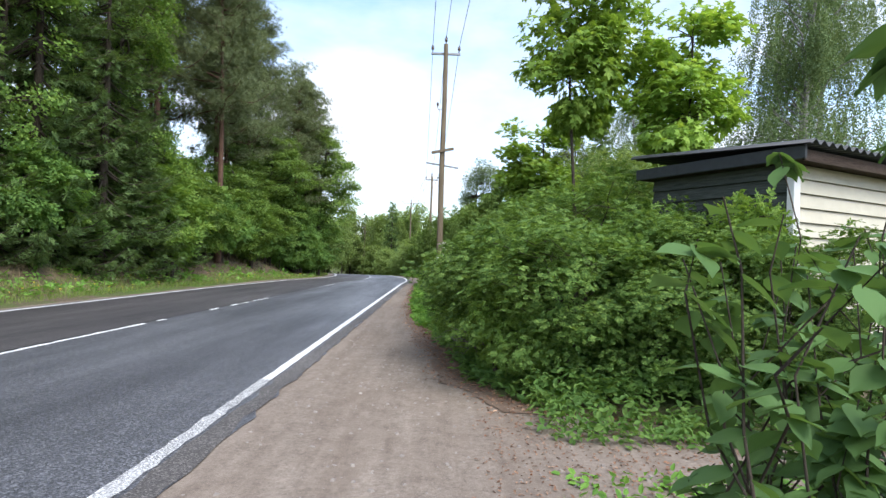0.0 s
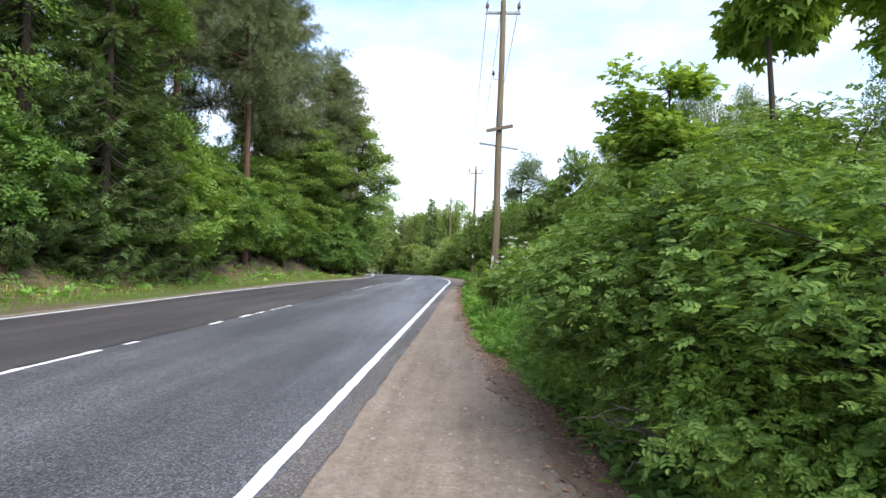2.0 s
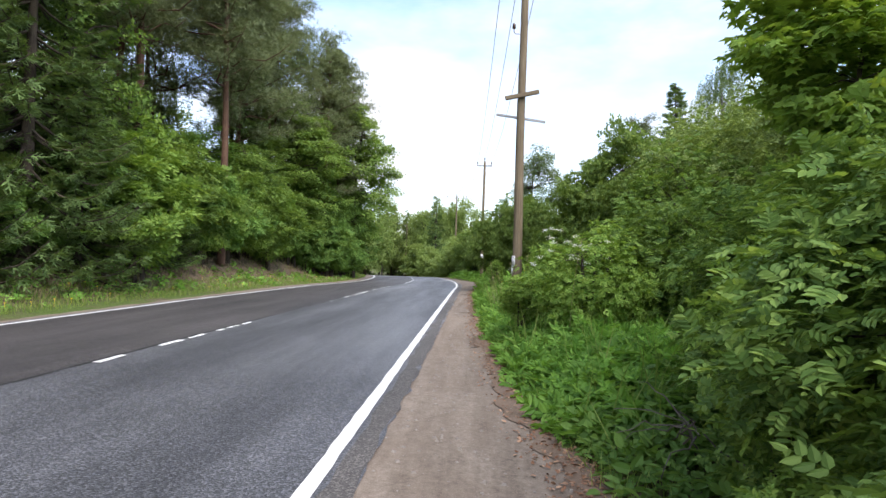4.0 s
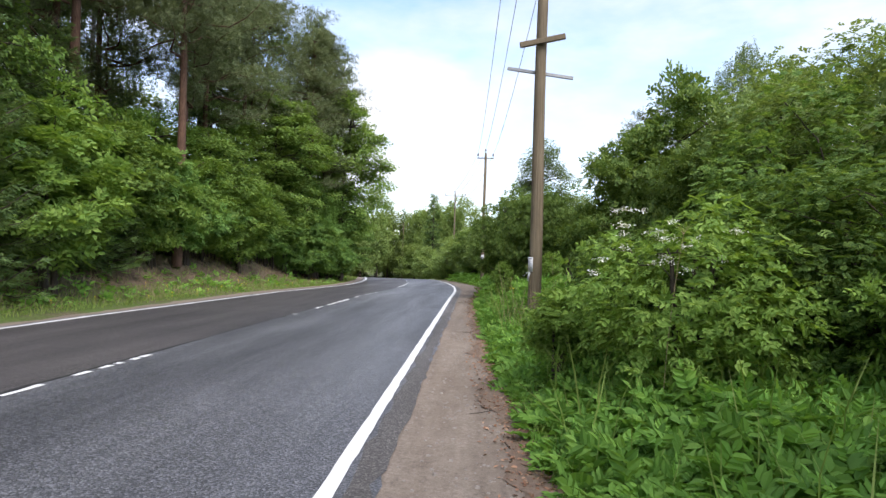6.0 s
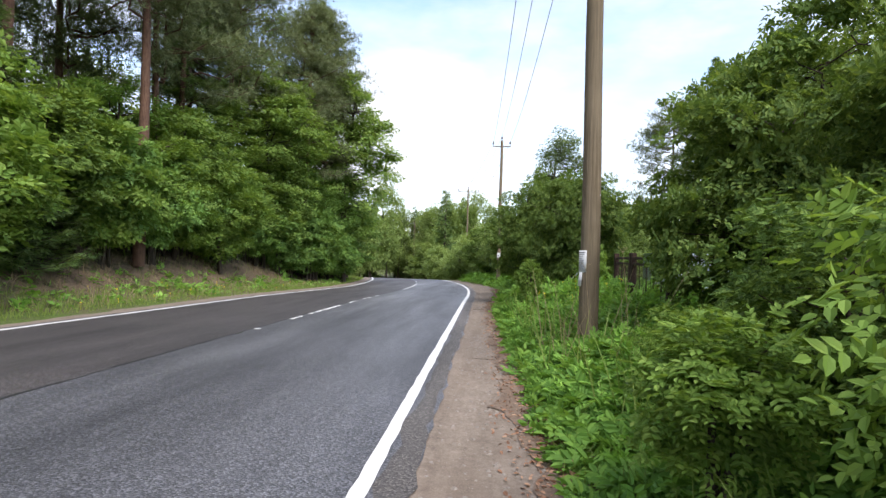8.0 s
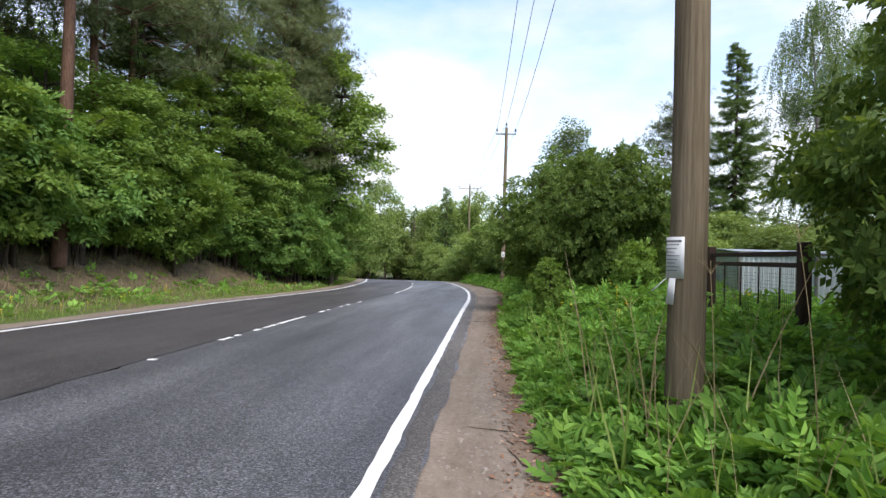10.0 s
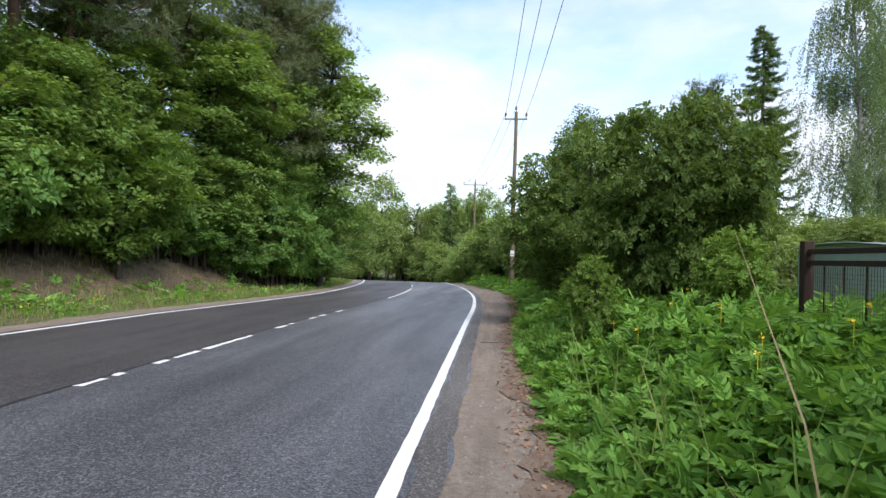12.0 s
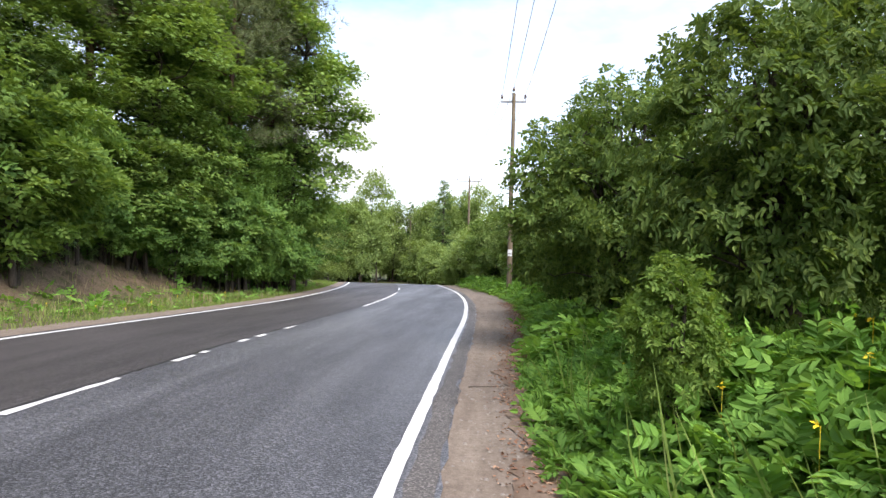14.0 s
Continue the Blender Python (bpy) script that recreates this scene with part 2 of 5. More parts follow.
M_LITTER = leaf_mat("dead leaf", (0.12, 0.065, 0.038), (0.24, 0.13, 0.075), (0.42, 0.28, 0.17), 0.05, 0.8)
M_BARK = bark_mat("grey brown bark", (0.045, 0.036, 0.028), (0.15, 0.12, 0.09))
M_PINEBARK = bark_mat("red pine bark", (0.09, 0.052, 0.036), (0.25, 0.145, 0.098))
M_BIRCHBARK = bark_mat("white birch bark", (0.12, 0.11, 0.10), (0.62, 0.60, 0.56), (1.5, 1.5, 6))
M_POLE = bark_mat("weathered pole wood", (0.14, 0.108, 0.070), (0.34, 0.275, 0.19), (14, 14, 0.35), 3.0)
M_STEEL = plain_mat("dull galvanised steel", (0.22, 0.22, 0.22), (0.36, 0.36, 0.36), 12, 0.5, 0.7)
M_GLASSY = plain_mat("brown porcelain", (0.05, 0.03, 0.022), (0.09, 0.05, 0.035), 8, 0.2)
M_WIRE = plain_mat("aluminium wire", (0.10, 0.10, 0.11), (0.16, 0.16, 0.17), 8, 0.5, 0.5)


# ---- mesh helpers ----
class Buf:
    """Collects vertices and quads (or triangles) and makes one mesh of them."""

    def __init__(self):
        self.v, self.f, self.n = [], [], 0

    def add(self, v, f):
        v, f = np.asarray(v, float).reshape(-1, 3), np.asarray(f, int)
        self.v.append(v)
        self.f.append(f + self.n)
        self.n += len(v)
        return self

    def mesh(self, name, mat, smooth=False):
        me = bpy.data.meshes.new(name)
        v = np.concatenate(self.v)
        sizes = np.concatenate([np.full(len(f), f.shape[1]) for f in self.f])
        loops = np.concatenate([f.ravel() for f in self.f])
        me.vertices.add(len(v))
        me.vertices.foreach_set("co", v.ravel())
        me.loops.add(len(loops))
        me.loops.foreach_set("vertex_index", loops.astype(np.int32))
        me.polygons.add(len(sizes))
        starts = np.concatenate([[0], np.cumsum(sizes)[:-1]])
        me.polygons.foreach_set("loop_start", starts.astype(np.int32))
        me.polygons.foreach_set("use_smooth", np.full(len(sizes), smooth))
        me.update(calc_edges=True)
        me.validate()
        me.materials.append(mat)
        return me


def part(name, me, parent=None, label=""):
    ob = new(name, me)
    ob.parent = parent
    if label:
        tagged(ob, label)
    return ob


def thing(name, x, y, z, label, category, group="", kind="", rz=0):
    ob = new(name)
    ob.matrix_basis = pose(x, y, z, 0, 0, rz)
    return tagged(ob, label, category, group, kind)


def tube(buf, pts, radii, n=7):
    pts = np.asarray(pts, float)
    k = len(pts)
    radii = np.broadcast_to(np.asarray(radii, float), (k,))
    d = np.gradient(pts, axis=0)
    d /= np.linalg.norm(d, axis=1)[:, None] + 1e-9
    ref = np.where(np.abs(d[:, 2:3]) > 0.9, [[1.0, 0, 0]], [[0, 0, 1.0]])
    a = np.cross(d, ref)
    a /= np.linalg.norm(a, axis=1)[:, None]
    b = np.cross(d, a)
    an = np.arange(n) * 2 * np.pi / n
    v = pts[:, None] + radii[:, None, None] * (np.cos(an)[None, :, None] * a[:, None] + np.sin(an)[None, :, None] * b[:, None])
    i, j = np.meshgrid(np.arange(k - 1), np.arange(n), indexing="ij")
    q = np.stack([i * n + j, i * n + (j + 1) % n, (i + 1) * n + (j + 1) % n, (i + 1) * n + j], -1).reshape(-1, 4)
    buf.add(v.reshape(-1, 3), q)
    buf.add(np.concatenate([v[-1], pts[-1:]]), np.array([[m, (m + 1) % n, n] for m in range(n)]))
    buf.add(np.concatenate([v[0], pts[:1]]), np.array([[(m + 1) % n, m, n] for m in range(n)]))
    return buf


def box(buf, x0, y0, z0, x1, y1, z1, bev=0.0):
    """A box; with bev its upright and level edges are cut off."""
    bm = bmesh.new()
    bmesh.ops.create_cube(bm, size=1.0)
    for v in bm.verts:
        v.co = Vector(((x0 + x1) / 2 + v.co.x * (x1 - x0), (y0 + y1) / 2 + v.co.y * (y1 - y0), (z0 + z1) / 2 + v.co.z * (z1 - z0)))
    if bev:
        bmesh.ops.bevel(bm, geom=bm.edges[:], offset=bev, segments=1, affect="EDGES")
    bm.verts.index_update()
    v = [tuple(p.co) for p in bm.verts]
    for size in (3, 4):
        f = [[p.index for p in q.verts] for q in bm.faces if len(q.verts) == size]
        if f:
            buf.add(v, f)
    bm.free()
    return buf


# leaf shapes: y runs from stalk to tip, z is the fold
RHOMB = (np.array([(0, 0, 0), (0.30, 0.45, 0.10), (0, 1, -0.06), (-0.30, 0.45, 0.10)]), np.array([[0, 1, 2, 3]]))
FOLD = (np.array([(0, 0, 0), (0.24, 0.22, 0.07), (0.25, 0.62, 0.05), (0, 1, -0.14), (-0.25, 0.62, 0.05), (-0.24, 0.22, 0.07)]),
        np.array([[0, 1, 2, 3], [0, 3, 4, 5]]))
BLADE = (np.array([(-0.03, 0, 0), (0.03, 0, 0), (0.022, 0.6, 0.06), (-0.022, 0.6, 0.06), (0.003, 1, 0.22), (-0.003, 1, 0.22)]),
         np.array([[0, 1, 2, 3], [3, 2, 4, 5]]))


def lobed():
    """A maple-like leaf: five pointed lobes round a stalk, built of quads."""
    tips = [(-0.42, 0.22), (-0.46, 0.68), (0, 1.0), (0.46, 0.68), (0.42, 0.22)]
    dips = [(-0.10, 0.02), (-0.20, 0.40), (-0.17, 0.66), (0.17, 0.66), (0.20, 0.40), (0.10, 0.02)]
    v, f = [(0, 0.30, 0.03)], []
    for k in range(5):
        v += [(*dips[k], 0), (*tips[k], -0.09), (*dips[k + 1], 0)]
        f.append([0, 1 + 3 * k, 2 + 3 * k, 3 + 3 * k])
    return np.array(v, float), np.array(f)


LOBED = lobed()


def sprig(count, leaf=FOLD, ratio=0.42, droop=0.25):
    """A shoot of leaflets in pairs and one at the tip, one unit long."""
    v, f, n = [], [], 0
    lv, lf = leaf
    for k in range(count):
        s = 0.25 + 0.7 * (k // 2) / max(1, (count - 1) // 2)
        side = 0 if k == count - 1 else (1 if k % 2 else -1)
        a = side * radians(58)
        c, sn = math.cos(a), math.sin(a)
        size = ratio * (0.85 + 0.3 * math.sin(3.1 * s))
        p = np.stack([size * (lv[:, 0] * c + lv[:, 1] * sn), size * (-lv[:, 0] * sn + lv[:, 1] * c) + s, size * lv[:, 2] - droop * s * s], -1)
        v.append(p)
        f.append(lf + n)
        n += len(lv)
    return np.concatenate(v), np.concatenate(f)


SPRIG7 = sprig(7)
SPRIG5 = sprig(5, FOLD, 0.52)
SPRIG5R = sprig(5, RHOMB, 0.55)
SPRIG3 = sprig(3, FOLD, 0.66, 0.3)
LANCE = (FOLD[0] * np.array([0.85, 1, 1]), FOLD[1])
HERB7 = sprig(7, LANCE, 0.50, 0.35)


def scatter(buf, rng, shape, pos, normal, size, roll=None):
    """Puts the shape at every pos: its z along normal, turned at random (or with its length along roll)."""
    tv, tf = shape
    pos, normal = np.asarray(pos, float), np.asarray(normal, float)
    k = len(pos)
    normal = normal / (np.linalg.norm(normal, axis=1)[:, None] + 1e-9)
    r = rng.normal(size=(k, 3)) if roll is None else np.asarray(roll, float)
    a = np.cross(r, normal)
    a /= np.linalg.norm(a, axis=1)[:, None] + 1e-9
    b = np.cross(normal, a)
    size = np.broadcast_to(np.asarray(size, float), (k,))[:, None, None]
    v = pos[:, None] + size * (tv[None, :, 0:1] * a[:, None] + tv[None, :, 1:2] * b[:, None] + tv[None, :, 2:3] * normal[:, None])
    f = (tf[None] + (np.arange(k) * len(tv))[:, None, None]).reshape(-1, tf.shape[1])
    buf.add(v.reshape(-1, 3), f)


# ---- the lie of the land ----
def bend(y):
    """How far the road has swung to the left at y."""
    y = np.asarray(y, float)
    u = np.clip(y - 36, 0, 60)
    return -u * u / 220 - np.clip(y - 96, 0, None) * 0.55


def fall(y):
    y = np.asarray(y, float)
    u = np.clip((y - 62) / 20, 0, 1)
    return 0.07 - 0.006 * np.clip(y, -60, 130) - 0.012 * np.clip(y - 32, 0, 75) - 1.5 * u * u * (3 - 2 * u)


def line_right(y):
    return -1.74 - 0.0095 * np.clip(np.asarray(y, float), -30, 40)


def line_left(y):
    return np.interp(y, [-40, 22, 42, 90], [-8.95, -8.95, -8.05, -8.3])


def path_edge(y):
    return np.interp(y, [-30, 1.0, 2.2, 4.4, 5.2, 6.5, 10, 13.6, 19, 27, 31, 36, 42, 50, 60], [0.6, 0.8, 5.0, 5.0, 0.95, 0.35, -0.05, -0.45, -0.75, -0.96, -1.05, -0.8, -0.55, -0.5, -0.9])


def wob(x, y, s=1.0, k=0.0):
    """A cheap smooth unevenness of about one."""
    return (np.sin(1.7 * x / s + 2.1 * np.sin(0.9 * y / s + k)) + np.sin(1.3 * y / s + 1.6 * np.sin(1.1 * x / s + 2 * k)) + 0.6 * np.sin(3.1 * (x + y) / s + k)) / 2.6


def height(x, y):
    x, y = np.asarray(x, float), np.asarray(y, float)
    o = x - bend(y)
    z = fall(y)
    edge = path_edge(y)
    right = np.clip(o - edge, 0, None)
    z = z + np.where(o > edge, 0.13 * np.clip(right / 1.2, 0, 1) + 0.04 * wob(x, y, 0.8) * np.clip(right, 0, 1), 0)
    z = z - 0.05 * ((o > -9.6) & (o <= edge))
    left = np.clip(-9.55 - o, 0, None)
    top = np.interp(y, [0, 20, 30, 38, 46, 56, 70], [0.75, 0.85, 1.05, 1.1, 0.8, 0.35, 0.1])
    bank = np.interp(left, [0, 0.9, 1.5, 2.7, 3.4, 30], [0, 0.12, 0.32, 1.10, 1.3, 1.8])
    z = z + bank * top + 0.09 * wob(x, y, 0.7, 1.0) * np.clip(left - 0.8, 0, 1)
    return z


def grid_mesh(name, xs, ys, zf, mat, smooth=True):
    X, Y = np.meshgrid(xs, ys)
    Z = zf(X, Y)
    nx, ny = len(xs), len(ys)
    i, j = np.meshgrid(np.arange(ny - 1), np.arange(nx - 1), indexing="ij")
    q = np.stack([i * nx + j, i * nx + j + 1, (i + 1) * nx + j + 1, (i + 1) * nx + j], -1).reshape(-1, 4)
    return Buf().add(np.stack([X, Y, Z], -1).reshape(-1, 3), q).mesh(name, mat, smooth)


def axis(*spans):
    """Grid lines: spans of (from, to, step)."""
    return np.unique(np.round(np.concatenate([np.arange(a, b, s) for a, b, s in spans] + [[spans[-1][1]]]), 4))


ground = new("ground", grid_mesh("ground", axis((-600, -60, 45), (-60, -24, 3), (-24, -8, 0.4), (-8, -2, 1.0), (-2, 6, 0.3), (6, 30, 2), (30, 600, 45)),
                                 axis((-300, -20, 40), (-20, 0, 2), (0, 60, 0.5), (60, 120, 2), (120, 900, 60)), height, M_GROUND))
tagged(ground, "uneven soil with moss and thin grass beside road", "ground", kind="structure")


def strip(name, a, b, ys, lift, mat, across=2, jag=0.0, seed=0):
    """A surface laid along the road from offset a(y) to b(y)."""
    rng = np.random.default_rng(seed)
    ys = np.asarray(ys)
    A, B = a(ys) + rng.normal(size=len(ys)) * jag, b(ys) + rng.normal(size=len(ys)) * jag
    t = np.linspace(0, 1, across)
    O = A[:, None] * (1 - t) + B[:, None] * t
    Y = np.repeat(ys[:, None], across, 1)
    X = O + bend(Y)
    Z = fall(Y) + lift(O, Y)
    ny = len(ys)
    i, j = np.meshgrid(np.arange(ny - 1), np.arange(across - 1), indexing="ij")
    q = np.stack([i * across + j, i * across + j + 1, (i + 1) * across + j + 1, (i + 1) * across + j], -1).reshape(-1, 4)
    return Buf().add(np.stack([X, Y, Z], -1).reshape(-1, 3), q).mesh(name, mat, True)


YS = axis((-30, 0, 1.0), (0, 60, 0.25), (60, 110, 1.0))
YC = lambda y: np.interp(y, [-30, 8, 30, 36, 50, 90], [-5.5, -5.48, -5.36, -5.32, -5.05, -5.0])
road = tagged(new("road"), "two-lane asphalt road with worn white lines", "road", kind="structure")
part("lane", strip("lane", lambda y: YC(y), lambda y: line_right(y) + 0.28, YS, lambda o, y: 0.0 * o, M_ROAD, 6, 0.022, 1), road, "grey asphalt lane")
part("lane", strip("lane", lambda y: line_left(y) - 0.22, lambda y: YC(y), YS, lambda o, y: 0.0 * o - 0.001, M_ROAD_OLD, 6, 0.012, 2), road, "older brownish asphalt lane")
part("seam", strip("seam", lambda y: YC(y) - 0.03, lambda y: YC(y) + 0.025, YS, lambda o, y: 0.0 * o + 0.003, M_SEAM, 2, 0.014, 3), road, "dark tar seam between the lanes")
part("edge_line", strip("edge_line", lambda y: line_right(y) - 0.056, lambda y: line_right(y) + 0.050, axis((6.2, 60, 0.2), (60, 105, 1)), lambda o, y: 0.0 * o + 0.004, M_PAINT, 2, 0.004, 4), road, "white edge line")
part("edge_line", strip("edge_line", lambda y: line_left(y) - 0.06, lambda y: line_left(y) + 0.06, axis((-20, 60, 0.25), (60, 105, 1)), lambda o, y: 0.0 * o + 0.004, M_PAINT, 2, 0.006, 5), road, "white edge line")

part("edge_line", strip("edge_line", lambda y: line_right(y) - 0.065, lambda y: line_right(y) + 0.050, axis((-20, 0, 0.5), (0, 6.2, 0.12)), lambda o, y: 0.0 * o + 0.004, M_PAINT_OLD, 2, 0.008, 8), road, "faded, half worn away edge line")
part("shoulder", strip("shoulder", lambda y: line_right(y) + 0.09, lambda y: line_right(y) + 0.275, YS, lambda o, y: 0.0 * o + 0.003, M_ROAD_EDGE, 3, 0.02, 21), road, "dusty brownish asphalt edge")
for a, b in ((-14, 10.66), (11.14, 11.45), (13.65, 14.2), (15.0, 15.6), (15.8, 16.3), (16.75, 17.0), (17.17, 17.37), (17.47, 17.57), (17.77, 17.92), (17.97, 18.17), (24.05, 24.16), (25.82, 26.18), (26.32, 26.48),
             (27.02, 27.28), (27.43, 27.98), (28.13, 29.58), (30.59, 31.04), (31.24, 31.4), (32.35, 32.65), (33.0, 33.36), (34.26, 34.81), (40.6, 49.9), (52.5, 55)):
    part("dash", strip("dash", lambda y: YC(y) + 0.03, lambda y: YC(y) + 0.115, np.linspace(a, b, max(3, int((b - a) * 6))), lambda o, y: 0.0 * o + 0.004, M_PAINT, 2, 0.009, int(a * 100) + 3000), road, "worn white centre dash")

verge = new("verge_strip", strip("verge_strip", lambda y: line_left(y) - 0.95, lambda y: line_left(y) - 0.20, axis((-20, 60, 0.3), (60, 90, 1)), lambda o, y: -0.012 + 0.008 * wob(o, y, 0.3) + 0.0 * o, M_PATH, 5, 0.05, 9))
tagged(verge, "bare sandy strip between asphalt and grass", "verge", kind="structure")

path = new("path", strip("path", lambda y: line_right(y) + 0.22, path_edge, axis((-30, 0, 0.6), (0, 62, 0.15), (62, 100, 1)),
                         lambda o, y: -0.006 + (0.004 * wob(o, y, 0.35) - 0.010) * np.clip((o - line_right(y) - 0.22) * 4, 0, 1), M_PATH, 16, 0.018, 6))
tagged(path, "trodden brown dirt footpath along the asphalt edge", "path", kind="structure")

mould = new("soil_edge", strip("soil_edge", lambda y: path_edge(y) - 0.26 - 0.14 * wob(1.0, y, 0.5) - 0.06 * wob(3.0, y, 0.13), lambda y: path_edge(y) + 0.06, axis((4.9, 45, 0.1)),
                               lambda o, y: -0.006 + 0.0 * o, M_MOULD, 4, 0.015, 31))
tagged(mould, "dark brown leaf mould along the path edge", "soil", kind="structure")


# ---- trees and shrubs ----
def unit(v):
    return v / (np.linalg.norm(v, axis=-1, keepdims=True) + 1e-9)


def limb_points(rng, a, b, sag=0.1, k=5):
    t = np.linspace(0, 1, k)[:, None]
    a, b = np.asarray(a, float), np.asarray(b, float)
    p = a * (1 - t) + b * t
    p[1:-1] += rng.normal(size=(k - 2, 3)) * 0.05 * np.linalg.norm(b - a)
    p[:, 2] += (np.sin(np.pi * t[:, 0]) * sag * np.linalg.norm(b - a))
    return p


def broad_tree(name, seed, h, crown_r, crown_z, clumps, per, leaf, size, leaf_m, bark_m, label, category="tree", trunk_r=None, clump_r=(0.5, 0.9), flat=0.55, stems=1, up=0.8):
    """A leafy tree or shrub at the origin: stems, limbs to clumps of leaves inside an uneven crown."""
    rng = np.random.default_rng(seed)
    root = thing(name, 0, 0, 0, label, category)
    trunk_r = trunk_r or 0.012 * h
    tips = []
    for s in range(stems):
        wood = Buf()
        lean = rng.normal(size=2) * (0.04 * h if stems == 1 else 0.16 * crown_r + 0.05 * h)
        foot = rng.normal(size=2) * (0.0 if stems == 1 else 0.10 * crown_r)
        z = np.linspace(-0.1, h * (0.9 if stems == 1 else 0.75), 9)
        u = (z / h).clip(0, 1)
        pts = np.stack([foot[0] + lean[0] * u ** 1.5 + 0.03 * h * np.sin(5 * u + seed) * u, foot[1] + lean[1] * u ** 1.5 + 0.03 * h * np.cos(4 * u + seed) * u, z], -1)
        tube(wood, pts, trunk_r * (1.15 - u) + 0.01, 8)
        tips.append(pts)
        part("trunk" if stems == 1 else "stem", wood.mesh("trunk", bark_m, True), root)
    # clump centres on an uneven shell, some inside
    d = unit(rng.normal(size=(clumps, 3)))
    d[:, 2] = np.abs(d[:, 2]) * np.where(rng.random(clumps) < (0.32 if stems == 1 else 0.46), -0.85, 1)
    lumps = unit(rng.normal(size=(9, 3)))
    swell = (0.74 if stems > 1 else 0.60) + (0.42 if stems > 1 else 0.58) * np.max(d @ lumps.T, axis=1) ** 3
    rad = swell * np.where(rng.random(clumps) < 0.25, rng.uniform(0.3, 0.7, clumps), rng.uniform(0.8, 1.0, clumps))
    half = (h - crown_z) / 2
    c = np.stack([d[:, 0] * crown_r * rad, d[:, 1] * crown_r * rad, crown_z + half + d[:, 2] * half * rad], -1)
    limbs = Buf()
    for k in range(clumps):
        if stems == 1 and k % 2 == 0 or stems > 1 and k % 3 == 0:
            st = tips[k % stems]
            zi = np.searchsorted(st[:, 2], c[k, 2] - 0.45 * np.hypot(c[k, 0], c[k, 1]))
            tube(limbs, limb_points(rng, st[min(max(zi, 1), 8)], c[k]), np.linspace(trunk_r * 0.35, 0.006, 5), 5)
    tagged(part("limb", limbs.mesh("limb", bark_m, True), root), kind="stuff")
    r = rng.uniform(*clump_r, clumps)
    idx = np.repeat(np.arange(clumps), per)
    e = unit(rng.normal(size=(len(idx), 3))) * rng.random((len(idx), 1)) ** 0.45
    e[:, 2] *= flat
    pos = c[idx] + e * r[idx][:, None]
    out = unit(pos - np.array([0, 0, crown_z + half * 0.6]))
    nor = up * np.array([0, 0, 1.0]) + 0.55 * out + rng.normal(size=pos.shape) * (0.45 if stems == 1 else 0.62)
    roll = unit(e * np.array([1, 1, 0.3]) + 0.6 * out + np.array([0, 0, 0.35]) + rng.normal(size=pos.shape) * 0.5)
    leaves = Buf()
    scatter(leaves, rng, leaf, pos, nor, size * rng.uniform(0.65, 1.25, len(idx)), roll)
    tagged(part("crown", leaves.mesh("crown", leaf_m), root), kind="stuff")
    return root


def weeping_birch(name, seed, h, crown_r, crown_z, label, limbs_n=60, strands=24, per=30, size=0.085):
    """A birch whose limbs rise and let long thin shoots hang down."""
    rng = np.random.default_rng(seed)
    root = thing(name, 0, 0, 0, label, "tree")
    z = np.linspace(-0.1, h * 0.96, 12)
    u = (z / h).clip(0, 1)
    st = np.stack([0.025 * h * np.sin(3 * u + seed) * u, 0.02 * h * np.cos(4 * u + seed) * u, z], -1)
    part("trunk", tube(Buf(), st, 0.012 * h * (1.06 - u) + 0.01, 9).mesh("trunk", M_BIRCHBARK, True), root)
    limbs, leaves = Buf(), Buf()
    P, R = [], []
    for k in range(limbs_n):
        f = rng.random()
        zc = crown_z + f * (h - crown_z)
        reach = crown_r * (0.25 + 0.95 * math.sin(math.pi * (0.12 + 0.83 * f)) ** 0.8) * rng.uniform(0.7, 1.0) * (1 - 0.35 * f)
        a = rng.uniform(0, 2 * np.pi)
        start = np.array([np.interp(zc - 0.5 * reach, z, st[:, 0]), np.interp(zc - 0.5 * reach, z, st[:, 1]), max(1.2, zc - 0.6 * reach)])
        end = np.array([math.cos(a) * reach, math.sin(a) * reach, zc + 0.2 * reach])
        p = limb_points(rng, start, end, 0.12, 6)
        tube(limbs, p, np.linspace(0.045, 0.008, 6), 5)
        for m in range(strands):
            t = rng.uniform(0.25, 1.05)
            base = start * (1 - t) + end * t + rng.normal(size=3) * 0.075 * crown_r * np.array([1, 1, 0.7])
            drop = rng.uniform(0.5, 1.0) * (0.5 + 0.5 * t) * min(2.6, 0.16 * h)
            q = np.sort(rng.random(per))[:, None]
            way = np.array([math.cos(a), math.sin(a), 0]) * 0.22 * drop
            P.append(base + way * np.sqrt(q) + np.array([0, 0, -1.0]) * drop * q ** 1.2 + rng.normal(size=(per, 3)) * 0.045)
            R.append(np.tile([[0, 0, -1.0]], (per, 1)) + rng.normal(size=(per, 3)) * 0.6)
    P, R = np.concatenate(P), np.concatenate(R)
    scatter(leaves, rng, RHOMB, P, rng.normal(size=P.shape) + np.array([0, 0, 0.5]), size * rng.uniform(0.7, 1.3, len(P)), R)
    tagged(part("limb", limbs.mesh("limb", M_BIRCHBARK, True), root), kind="stuff")
    tagged(part("crown", leaves.mesh("crown", M_BIRCH), root), kind="stuff")
    return root


